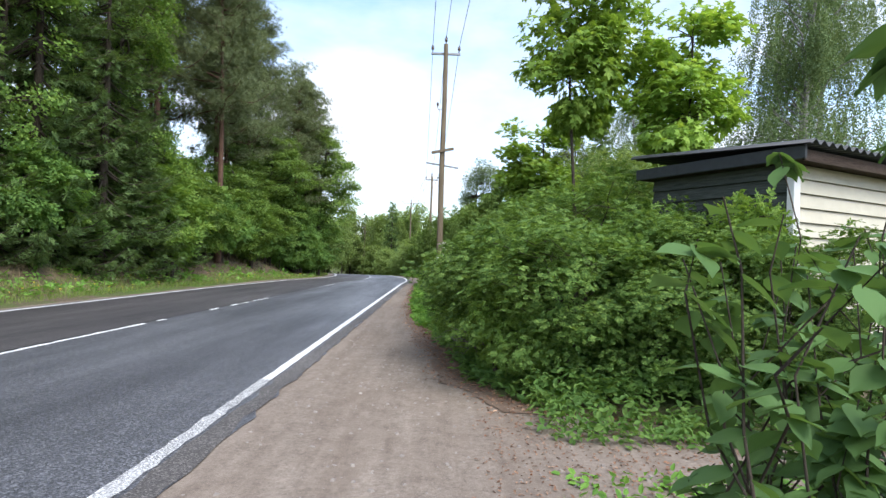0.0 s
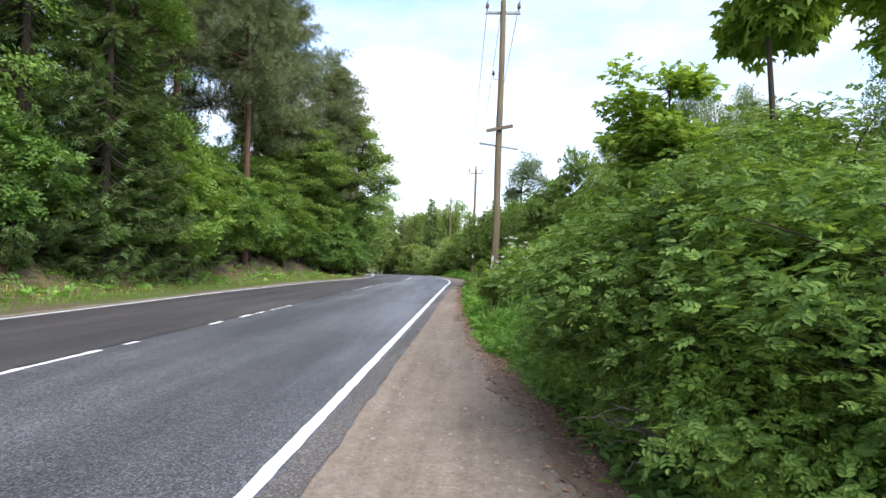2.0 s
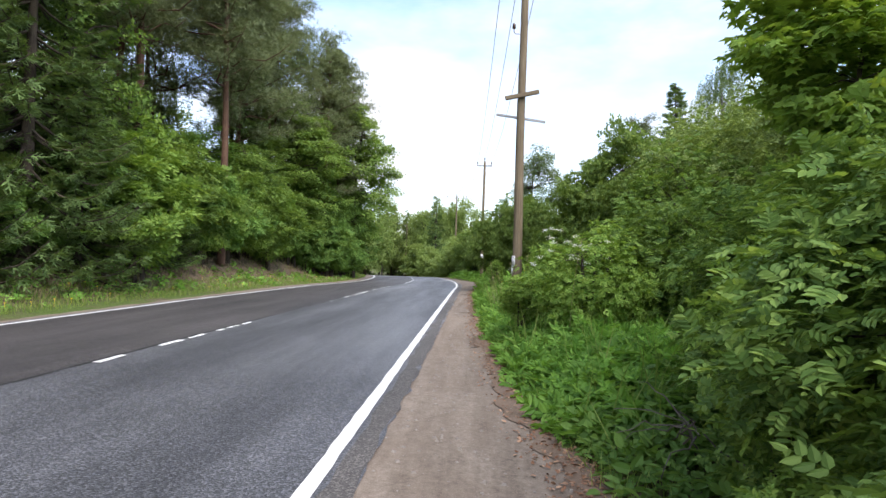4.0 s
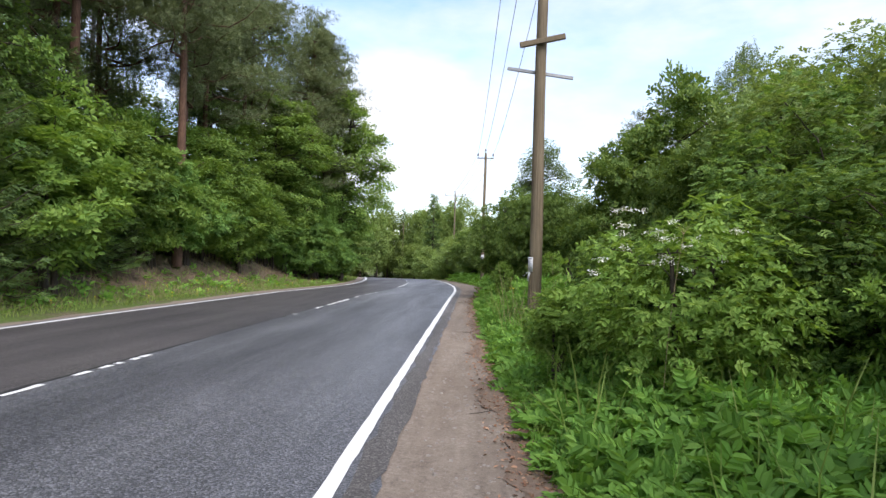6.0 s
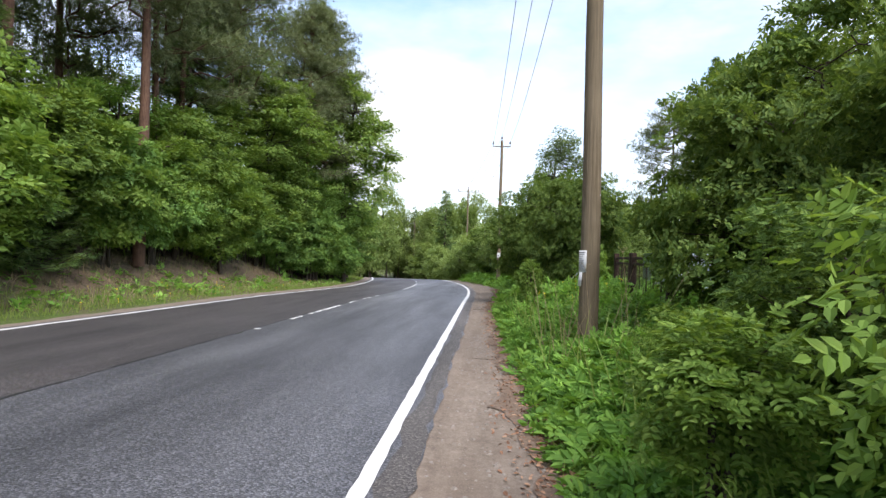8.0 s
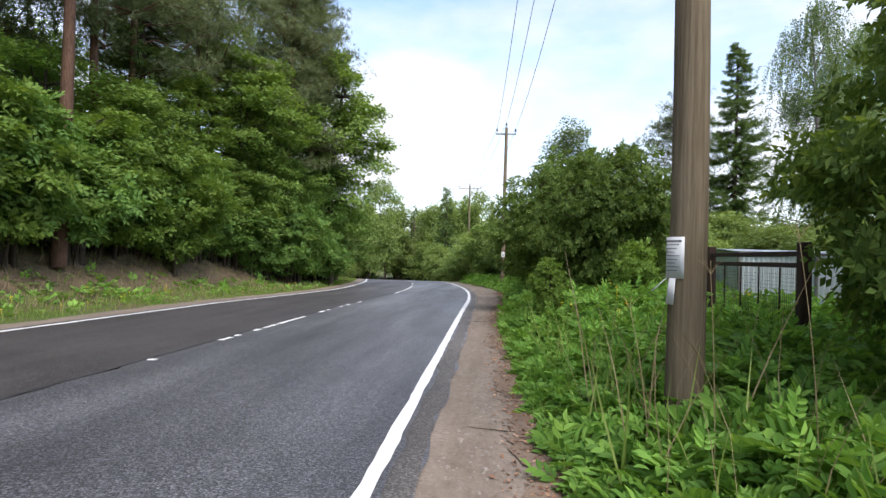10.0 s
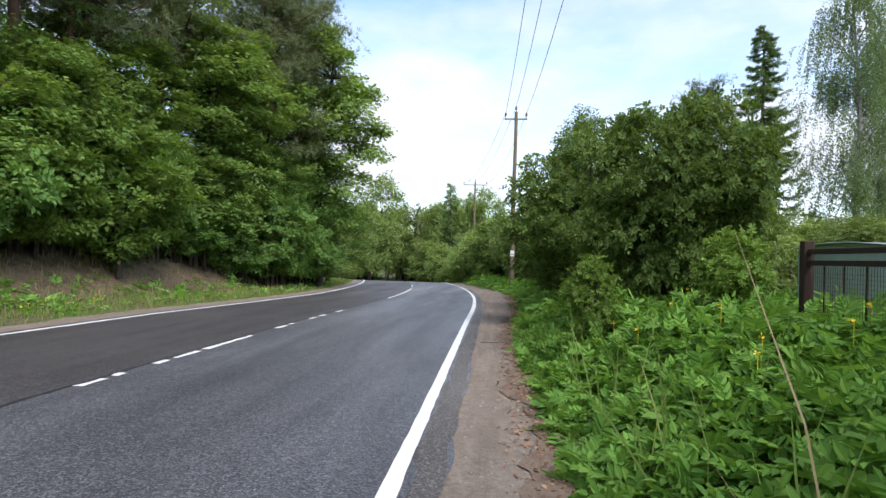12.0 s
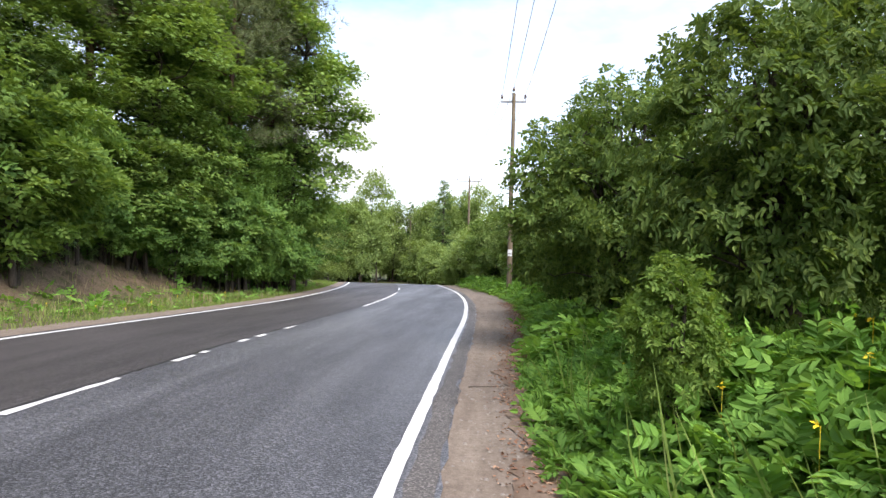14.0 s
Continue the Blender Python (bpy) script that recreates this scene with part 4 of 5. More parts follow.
# beside the path
rows += [
    ("sucker", 3.05, 5.75, 1.1, 1.45),
    ("elder", 1.35, 6.1, 0.85, 0.68), ("elder", 2.2, 5.7, 0.55, 0.45), ("elder", 3.5, 5.1, 0.6, 0.62), ("elder", 2.2, 6.6, 0.8, 0.72), ("elder", 2.75, 7.0, 0.6, 0.78), ("elder", 1.1, 7.7, 0.95, 0.76), ("elder_b", 2.1, 8.6, 0.9, 0.74), ("elder", 1.1, 9.2, 0.9, 0.76), ("elder_b", 1.8, 10.2, 0.95, 0.70),
    ("elder", 1.2, 10.9, 0.75, 0.72), ("elder", 2.75, 5.6, 0.75, 0.6), ("elder_b", 3.3, 10.6, 1.0, 0.9), ("elder", 3.0, 6.2, 0.7, 0.7),
    ("sucker", -0.2, 16.8, 1.0, 0.8), ("elder", 2.4, 16.0, 0.95, 0.85), ("dogwood", 2.7, 15.3, 0.95, 1.0), ("elder_b", 2.9, 17.4, 1.0, 0.95), ("elder", 0.8, 17.3, 0.65, 0.65),
    ("elder", 1.9, 18.3, 0.85, 0.75), ("willow", 3.7, 19.4, 0.75, 0.8), ("willow", 5.2, 22.2, 1.0, 1.05), ("willow", 6.6, 25.5, 1.0, 1.1), ("willow", 4.9, 16.8, 0.85, 0.85), ("willow", 4.6, 13.6, 0.7, 0.75),
    ("dogwood", 0.5, 19.0, 0.5, 0.5), ("cherry_b", 2.6, 21.3, 0.6, 0.98), ("cherry_b", 2.6, 19.0, 0.5, 0.72), ("cherry_b", 1.75, 20.7, 0.53, 0.74), ("dogwood", 0.75, 18.0, 0.5, 0.6),
    ("cherry", 0.9, 28.8, 0.52, 0.79), ("cherry_b", 0.4, 33.0, 0.7, 0.92), ("cherry_b", 0.45, 36.9, 0.55, 0.72), ("sucker", -0.35, 27.5, 0.8, 1.0), ("sucker", 0.95, 26.9, 0.9, 1.15), ("willow", 3.6, 35.0, 0.7, 0.62), ("cherry_b", 1.6, 31.2, 0.5, 0.6),
    ("cherry_b", 1.0, 38.5, 0.8, 0.8), ("willow", 1.6, 42.0, 0.9, 0.8), ("willow", 1.7, 46.0, 0.9, 0.75), ("cherry_b", 1.0, 51.0, 0.9, 0.9), ("willow", -0.2, 55.0, 0.9, 0.8), ("cherry_b", -1.2, 60.0, 1.0, 1.0), ("willow", 4.5, 45.0, 1.0, 0.85),
    ("far_tree", 3.0, 62.0, 0.8, 0.7), ("far_tree", 6.0, 58.0, 0.8, 0.55), ("willow", 6.8, 41.5, 0.8, 0.5), ("willow", 7.6, 47.5, 1.0, 0.7), ("willow", 9.0, 35.0, 0.8, 0.5), ("willow", 17.0, 42.0, 1.0, 0.6), ("willow", 6.3, 34.0, 0.7, 0.45), ("willow", 13.0, 54.0, 1.1, 0.9), ("willow", 10.0, 56.0, 1.1, 0.9), ("willow", 16.5, 53.0, 1.1, 0.8),
    ("tall_spruce", 18.7, 67.6, 1.5, 1.5), ("pine", 18.3, 80.0, 1.45, 1.22), ("birch", 18.9, 56.0, 1.15, 1.25), ("birch", 27.0, 64.0, 1.25, 1.4), ("birch", 11.2, 17.5, 0.75, 0.8), ("far_shrub", 9.5, 53.0, 0.9, 0.85), ("far_shrub", 12.5, 55.0, 1.0, 0.95), ("far_shrub", 16.0, 57.0, 1.0, 1.0), ("far_shrub", 19.0, 53.5, 0.9, 0.85), ("far_shrub", 22.5, 57.0, 1.0, 1.0), ("far_shrub", 14.0, 50.0, 0.8, 0.75), ("far_shrub", 26.0, 60.0, 1.1, 1.0),
    ("sucker", 0.72, 6.5, 1.0, 0.85), ("sucker", 0.66, 7.5, 1.0, 1.0), ("sucker", 0.55, 8.7, 1.1, 1.0), ("sucker", 0.5, 9.9, 1.0, 1.1), ("sucker", 1.1, 6.9, 1.1, 1.25), ("sucker", 1.0, 8.2, 1.1, 1.4),
    ("dogwood", 0.6, 7.5, 0.5, 0.5), ("dogwood", 0.5, 8.9, 0.5, 0.5), ("dogwood", 0.95, 6.3, 0.5, 0.45),
    ("far_shrub", 6.4, 37.0, 0.5, 0.42), ("far_shrub", 8.2, 40.0, 0.6, 0.42), ("far_shrub", 4.9, 38.2, 0.6, 0.5), ("far_shrub", 9.8, 43.0, 0.6, 0.34), ("far_shrub", 4.4, 33.4, 0.4, 0.36), ("far_shrub", 12.2, 44.2, 0.5, 0.22), ("far_shrub", 3.4, 30.6, 0.35, 0.32),
    ("far_shrub", 14.6, 44.0, 0.6, 0.30), ("far_shrub", 7.4, 33.0, 0.5, 0.26), ("far_shrub", 10.5, 38.5, 0.5, 0.22), ("far_shrub", 5.6, 30.8, 0.4, 0.22), ("far_shrub", 16.0, 50.0, 0.8, 0.5), ("far_shrub", 8.6, 51.0, 0.8, 0.6),
    ("sapling", 2.1, 8.8, 0.78, 1.06), ("sapling", 3.7, 9.0, 0.8, 0.93), ("sapling", 1.95, 12.0, 0.72, 0.72),
]
# the far end of the road
for k in range(70):
    x = rng.uniform(-34, 26)
    y = rng.uniform(84, 120) + 0.2 * abs(x)
    key = ("far_tree", "far_tree", "far_spruce", "far_tree", "far_shrub", "far_shrub")[k % 6]
    s = rng.uniform(0.7, 0.95)
    rows.append((key, x, y, s, s * rng.uniform(1.0, 1.4)))
for k in range(60):
    x = rng.uniform(-24, 12)
    y = rng.uniform(66, 92)
    if x < -5.5 + float(bend(y)) + 5.5 and x > -5.5 + float(bend(y)) - 6:
        continue
    rows.append((("far_shrub", "far_shrub", "far_tree")[k % 3], x, y, rng.uniform(0.7, 1.0), rng.uniform(0.6, 0.9) * (0.55 if k % 3 == 2 else 1)))
for k in range(44):
    x, y = rng.uniform(-44, -4), rng.uniform(98, 128)
    rows.append((("far_tree", "far_shrub")[k % 2], x, y, rng.uniform(0.9, 1.2), rng.uniform(1.0, 1.3) * (1.5 if k % 2 else 0.95)))
for k in range(26):
    y = rng.uniform(54, 84)
    side = -1 if k % 3 == 0 else 1
    x = float(bend(y)) + (rng.uniform(1.2, 6.0) if side > 0 else -9.6 - rng.uniform(1.6, 6.0))
    rows.append(("far_shrub", x, y, rng.uniform(0.6, 0.9), rng.uniform(0.55, 0.95)))
def before_pole(x, y):
    """True in the gap through which the far pole shows."""
    return 66 < y < 109 and abs(x - (-1.4 + (y - 16) * -0.1375)) < 1.3


rows = [r for r in rows if not before_pole(r[1], r[2])]
plant_all(KINDS, rows)
for src, m in FIRST:
    src.matrix_basis = m


# ---- power poles and wires ----
def pole(x, y, top, r, label, bar_z=None, bar=0.55, rz=0, lower=True):
    z0 = float(height(x, y))
    root = thing("utility_pole", x, y, z0 - 0.2, label, "utility pole", "power poles along the road", rz=rz)
    h = top - z0 + 0.2
    z = np.linspace(0, h, 12)
    part("post", tube(Buf(), np.stack([0.01 * np.sin(z), 0.008 * np.cos(1.3 * z), z], -1), r * (1 - 0.35 * z / h), 14).mesh("post", M_POLE, True), root)
    bz = h - 0.32
    part("crossbar", box(Buf(), -bar, 0.10, bz - 0.04, bar, 0.17, bz + 0.04, 0.008).mesh("crossbar", M_STEEL), root, "dull steel crossbar")
    for s in (-bar + 0.05, 0, bar - 0.05):
        b = Buf()
        zz = bz + 0.04 if s else h
        tube(b, [(s, 0.13 * (s != 0), zz + q) for q in (0, 0.10, 0.11, 0.16, 0.17, 0.22, 0.23, 0.29)], [0.014, 0.014, 0.055, 0.06, 0.04, 0.06, 0.035, 0.02], 10)
        part("insulator", b.mesh("insulator", M_GLASSY, True), root, "brown porcelain insulator on a steel pin")
    if lower:
        ob = part("brace", box(Buf(), -0.62, 0.13, -0.03, 0.62, 0.17, 0.03, 0.006).mesh("brace", M_STEEL), root, "thin steel bar")
        ob.matrix_basis = pose(0, 0, 5.08, 0, 8, 0)
        b = box(Buf(), -0.42, -0.19, -0.05, 0.42, -0.12, 0.05, 0.01)
        part("side_pin", tube(Buf(), [(-0.10, 0, 7.15), (-0.2, 0, 7.15), (-0.24, 0, 7.2), (-0.24, 0, 7.28), (-0.24, 0, 7.29), (-0.24, 0, 7.40), (-0.24, 0, 7.42)], [0.01, 0.01, 0.01, 0.012, 0.045, 0.04, 0.02], 9).mesh("side_pin", M_GLASSY, True), root, "small insulator on a bent pin")
        ob = part("plank", b.mesh("plank", M_POLE), root, "short weathered wooden arm")
        ob.matrix_basis = pose(0, 0, 5.58, 0, -12, 0)
    return root


P1, P2, P3, PL = (0.01, 21.45), (-0.8, 48.6), (-4.3, 84.0), (-14.1, 108.4)
pole(*P1, 9.45, 0.125, "weathered grey wooden power pole with steel crossbar")
pole(*P2, 8.35, 0.12, "weathered wooden power pole beside the bend", lower=False)
pole(*P3, 9.6, 0.13, "distant wooden power pole with wide crossbar", bar=1.3, lower=False)
pole(*PL, 7.0, 0.13, "pale wooden pole among far shrubs", lower=False)


# ---- wires ----
def wire(a, b, sag, r, label):
    t = np.linspace(0, 1, 25)[:, None]
    p = np.array(a) * (1 - t) + np.array(b) * t
    p[:, 2] -= sag * 4 * t[:, 0] * (1 - t[:, 0])
    ob = new("power_wire", tube(Buf(), p, r, 5).mesh("power_wire", M_WIRE, True))
    return tagged(ob, label, "wire", "wires between the poles")


for dx in (-0.5, 0.0, 0.5):
    zt = 0.26 if dx else 0.29
    yo = 0.13 if dx else 0.0
    zb = -0.02 if dx else 0.0
    wire((P1[0] + dx, P1[1] + yo, 9.45 + zt + zb - 0.28 * (dx != 0)), (P2[0] + dx, P2[1] + yo, 8.35 + zt + zb - 0.28 * (dx != 0)), 0.75, 0.010, "thin grey overhead power wire between wooden poles")
    wire((P1[0] + dx * 1.1 + 1.2, -14.0, 9.9 + zt), (P1[0] + dx, P1[1] + yo, 9.45 + zt + zb - 0.28 * (dx != 0)), 0.8, 0.010, "thin grey overhead power wire between wooden poles")
    wire((P2[0] + dx, P2[1] + yo, 8.35 + zt + zb - 0.28 * (dx != 0)), (P3[0] + 2.4 * dx, P3[1] + yo, 9.6 + zt + zb - 0.28 * (dx != 0)), 0.9, 0.010, "thin grey overhead power wire between wooden poles")

# paper notice and small signs on the poles
M_PAPER = plain_mat("weathered white paper", (0.62, 0.64, 0.66), (0.78, 0.79, 0.80), 14, 0.7, 0, 0.3, 0.004)
M_INK = plain_mat("grey print", (0.10, 0.10, 0.12), (0.2, 0.2, 0.22), 40, 0.8)


def curl(buf, r, a0, a1, z0, z1, bulge=0.0, n=8, thick=0.0015):
    """A sheet bent round an upright post, with a little thickness."""
    v, f = [], []
    for k in range(n + 1):
        a = a0 + (a1 - a0) * k / n
        for rr, z in ((r + bulge, z0), (r, z1), (r + bulge + thick, z0), (r + thick, z1)):
            v.append((math.cos(a) * rr, math.sin(a) * rr, z))
    for k in range(n):
        i, j = 4 * k, 4 * k + 4
        f += [[i + 2, j + 2, j + 3, i + 3], [i + 1, j + 1, j, i], [i, j, j + 2, i + 2], [i + 3, j + 3, j + 1, i + 1]]
    f += [[0, 2, 3, 1], [4 * n + 1, 4 * n + 3, 4 * n + 2, 4 * n]]
    return buf.add(v, f)


notice = thing("paper_notice", P1[0], P1[1], -0.05, "torn white paper notice stapled round the pole", "notice")
AW = radians(152), radians(246)
part("sheet", curl(Buf(), 0.124, AW[0], AW[1], 1.22, 1.49).mesh("sheet", M_PAPER, True), notice)
part("tear_strip", curl(Buf(), 0.125, radians(196), radians(222), 1.05, 1.22, 0.02).mesh("tear_strip", M_PAPER, True), notice)
part("tear_strip", curl(Buf(), 0.125, radians(152), radians(182), 1.13, 1.22, 0.09).mesh("tear_strip", M_PAPER, True), notice)
for k in range(9):
    z = 1.465 - 0.024 * k
    a1 = AW[1] - radians(8 + (k * 7) % 22)
    part("print_bar", curl(Buf(), 0.1262, AW[0] + radians(9), a1, z - (0.008 if k == 0 else 0.004), z + (0.004 if k == 0 else 0.001)).mesh("print_bar", M_INK), notice)
for px, py, z, w, h2, lab in ((P2[0], P2[1], 1.35, 0.09, 0.28, "small white sign with dark print on the pole"), ):
    sg = thing("pole_plate", px, py, 0, lab, "sign")
    part("plate", box(Buf(), -w, -0.14, z, w, -0.128, z + h2, 0.003).mesh("plate", M_PAPER), sg)
    part("print_bar", box(Buf(), -w * 0.7, -0.1425, z + h2 * 0.3, w * 0.7, -0.1402, z + h2 * 0.45).mesh("print_bar", M_INK), sg)

# ---- shed ----
M_TIMBER = bark_mat("weathered grey green boards", (0.05, 0.058, 0.05), (0.13, 0.14, 0.12), (1.2, 1.2, 14), 3.0)
M_CREAM = plain_mat("cream painted siding", (0.50, 0.46, 0.35), (0.62, 0.58, 0.46), 7, 0.55)
M_TRIM = plain_mat("white painted trim", (0.66, 0.66, 0.64), (0.78, 0.78, 0.76), 9, 0.5)
M_ROOF = plain_mat("dark bitumen roof sheet", (0.018, 0.020, 0.022), (0.045, 0.05, 0.055), 12, 0.55)
M_BROWN = bark_mat("brown eaves board", (0.05, 0.035, 0.028), (0.13, 0.095, 0.075), (1, 6, 6), 4)
ang = math.degrees(math.atan2(0.46, 0.89))
shed = thing("shed", 3.76, 6.1, float(height(3.7, 6.1)) - 0.05, "old shed with dark board side and cream siding front", "shed", rz=ang)
# local axes: x along the cream front, y along the dark side wall
part("wall", box(Buf(), 0.06, 0.06, 0, 4.2, 1.85, 2.42).mesh("wall", M_TIMBER), shed, "dark inner wall body")
for k in range(15):
    z = 0.05 + k * 0.158
    b = Buf().add([(0.0, 0.0, z), (0.0, 1.9, z), (0.03, 1.9, z + 0.154), (0.03, 0.0, z + 0.154), (0.06, 0.0, z), (0.06, 1.9, z), (0.06, 1.9, z + 0.154), (0.06, 0.0, z + 0.154)],
                  [[0, 3, 2, 1], [0, 1, 5, 4], [2, 3, 7, 6], [0, 4, 7, 3], [1, 2, 6, 5], [4, 5, 6, 7]])
    part("board", b.mesh("board", M_TIMBER), shed)
    b = Buf().add([(0.10, -0.01, z), (4.2, -0.01, z), (4.2, 0.02, z + 0.15), (0.10, 0.02, z + 0.15), (0.10, 0.06, z), (4.2, 0.06, z), (4.2, 0.06, z + 0.15), (0.10, 0.06, z + 0.15)],
                  [[0, 1, 2, 3], [0, 4, 5, 1], [2, 6, 7, 3], [0, 3, 7, 4], [1, 5, 6, 2]])
    part("siding_board", b.mesh("siding_board", M_CREAM), shed, "cream painted siding board")
part("corner_trim", box(Buf(), -0.015, -0.03, 0, 0.10, 0.05, 2.40, 0.004).mesh("corner_trim", M_TRIM), shed, "white corner board")
part("fascia", box(Buf(), -0.16, -0.22, 2.42, -0.12, 2.05, 2.56, 0.004).mesh("fascia", M_ROOF), shed, "dark metal edge")
part("eaves_board", box(Buf(), -0.115, -0.20, 2.40, 4.4, -0.17, 2.52, 0.004).mesh("eaves_board", M_BROWN), shed, "brown eaves board")
part("soffit", box(Buf(), -0.115, -0.168, 2.425, 4.4, 2.05, 2.455).mesh("soffit", M_BROWN), shed)
b = Buf()
xs = np.linspace(-0.2, 4.5, 160)
for zz, yy in ((2.575, -0.30), ):
    wave = 0.028 * np.sin(xs * 2 * np.pi / 0.15)
    n = len(xs)
    v = [(x, yy, zz + w) for x, w in zip(xs, wave)] + [(x, 2.15, zz + w + 0.16) for x, w in zip(xs, wave)] + [(x, yy, zz + w + 0.012) for x, w in zip(xs, wave)] + [(x, 2.15, zz + w + 0.172) for x, w in zip(xs, wave)]
    f = []
    for k in range(n - 1):
        f += [[k, n + k, n + k + 1, k + 1], [2 * n + k, 2 * n + k + 1, 3 * n + k + 1, 3 * n + k], [k, k + 1, 2 * n + k + 1, 2 * n + k]]
    b.add(v, f)
part("roof", b.mesh("roof", M_ROOF, True), shed, "dark corrugated roofing")

# ---- iron fence and greenhouse behind the herbs ----
M_RUST = plain_mat("rusted brown iron", (0.03, 0.017, 0.013), (0.085, 0.046, 0.034), 18, 0.85, 0.2)
M_MESHW = plain_mat("rusty wire", (0.07, 0.05, 0.04), (0.14, 0.11, 0.09), 18, 0.7, 0.4)


def fence_panel(x0, y0, x1, y1, top, label):
    z0 = float(height(x0, y0))
    L = math.hypot(x1 - x0, y1 - y0)
    root = thing("mesh_fence", x0, y0, z0, label, "fence", "iron fence panels", rz=math.degrees(math.atan2(y1 - y0, x1 - x0)))
    H = top - z0
    for x in (0.0, L):
        part("post", box(Buf(), x - 0.045, -0.045, -0.1, x + 0.045, 0.045, H + 0.06, 0.008).mesh("post", M_RUST), root)
    for z in (H - 0.06, H - 0.16, 0.2):
        part("rail", box(Buf(), 0.047, -0.02, z, L - 0.047, 0.02, z + 0.045, 0.004).mesh("rail", M_RUST), root)
    for k in range(1, 5):
        part("bar", tube(Buf(), [(L * k / 5, 0, 0.24), (L * k / 5, 0, H - 0.162)], 0.008, 6).mesh("bar", M_RUST, True), root)
    b = Buf()
    for k in range(int(L / 0.035)):
        x = 0.06 + 0.035 * k
        if x < L - 0.05:
            box(b, x, 0.010, 0.25, x + 0.0025, 0.0125, H - 0.163)
    for k in range(int((H - 0.42) / 0.035)):
        z = 0.26 + 0.035 * k
        box(b, 0.05, 0.0145, z, L - 0.05, 0.017, z + 0.0025)
    tagged(part("netting", b.mesh("netting", M_MESHW), root, "fine rusty wire netting"), kind="stuff")
    return root


fence_panel(1.35, 26.2, 1.30, 24.7, 1.42, "rusty iron fence panel with wire netting in herbs")
fence_panel(1.31, 24.6, 1.34, 22.6, 1.42, "rusty iron fence panel with wire netting in herbs")
fence_panel(2.5, 15.7, 2.6, 13.5, 1.36, "rusty iron fence panel with wire netting among shrubs")
# pale plastic, base colour lightened for reflected sky and light shining through
M_POLY = plain_mat("sky-lightened blue white plastic sheet", (0.52, 0.60, 0.65), (0.68, 0.74, 0.78), 5, 0.35)
gh = thing("greenhouse", 2.55, 26.9, float(height(3.0, 28.0)), "low cold frame of pale blue ribbed plastic behind fence", "greenhouse")
GW, GD, GH = 4.6, 1.9, 1.44
an = np.linspace(0, 1, 13)
arch = lambda t: GH + 0.05 * math.sin(math.pi * t)
v = [(x, GD * t, arch(t) + d) for d in (0, 0.012) for x in (-0.06, GW + 0.06) for t in an]
f = []
for k in range(12):
    f += [[26 + k, 39 + k, 40 + k, 27 + k], [k, k + 1, 14 + k, 13 + k], [k, 26 + k, 27 + k, k + 1], [13 + k, 14 + k, 40 + k, 39 + k]]
part("roof", Buf().add(v, f).mesh("roof", M_POLY, True), gh, "pale blue plastic roof sheet")
for y in (0.0, GD):
    xs = np.arange(0, GW + 0.01, 0.0375)
    n = len(xs)
    yy = y + 0.012 * np.where(np.arange(n) % 2, 1, -1)
    v = [(x, q + d, z) for d in (0, 0.006) for z in (0.0, GH - 0.03) for x, q in zip(xs, yy)]
    f = []
    for k in range(n - 1):
        f += [[k, k + 1, n + k + 1, n + k], [2 * n + k + 1, 2 * n + k, 3 * n + k, 3 * n + k + 1]]
    part("ribbed_sheet", Buf().add(v, f).mesh("ribbed_sheet", M_POLY), gh, "ribbed pale plastic wall sheet")
for x in (0.0, GW):
    v = [(x, GD * t, arch(t) - 0.01) for t in an] + [(x, GD * t, 0.0) for t in an]
    part("end_sheet", Buf().add(v, [[k, k + 1, 14 + k, 13 + k] for k in range(12)]).mesh("end_sheet", M_POLY), gh, "pale plastic end sheet")
for x in np.linspace(0, GW, 5):
    part("frame_post", box(Buf(), x - 0.02, -0.06, -0.1, x + 0.02, -0.02, GH - 0.03, 0.004).mesh("frame_post", M_STEEL), gh)
part("frame_rail", box(Buf(), -0.02, -0.061, GH - 0.028, GW + 0.02, -0.02, GH + 0.0, 0.004).mesh("frame_rail", M_STEEL), gh)

# ---- broad-leaved sapling close to the path ----
# lilac green with the shade on the leaves put into the colour
M_BIGLEAF = leaf_mat("broad shaded lilac leaf", (0.05, 0.105, 0.034), (0.085, 0.16, 0.048), (0.13, 0.225, 0.062), 0.35)


def big_leaf():
    """A pointed oval leaf with a sunk midrib, one unit long."""
    v, f = [], []
    wid = [0.02, 0.26, 0.36, 0.35, 0.25, 0.11, 0.0]
    for k, w in enumerate(wid):
        y = k / 6
        for c in (-1, -0.5, 0, 0.5, 1):
            v.append((c * w, y - 0.05 * abs(c) * (k < 2), 0.05 * abs(c) * (1 + 0.6 * math.sin(3 * y + c)) - 0.22 * y * y))
    for k in range(6):
        for c in range(4):
            i = k * 5 + c
            f.append([i, i + 1, i + 6, i + 5])
    return Buf().add(v, f).mesh("leaf", M_BIGLEAF, True)


lilac = thing("lilac_sapling", 0.90, 1.32, float(height(0.90, 1.32)), "lilac sapling with large soft green leaves beside the path", "shrub")
rl = np.random.default_rng(5)
leaf_me = big_leaf()
STEMS = []
for k in range(16):
    end = np.array([rl.uniform(-0.36, 0.30), rl.uniform(-0.2, 0.2), rl.uniform(0.5, 1.60)])
    if k == 8:
        end = np.array([-0.10, -0.36, 1.80])
    if k == 7:
        end = np.array([0.10, -0.05, 1.45])
    p = limb_points(rl, (rl.uniform(-0.05, 0.08), rl.uniform(-0.06, 0.06), -0.05), end, 0.03, 7)
    part("stem", tube(Buf(), p, np.linspace(0.006, 0.002, 7), 6).mesh("stem", M_BARK, True), lilac)
    STEMS.append(p)
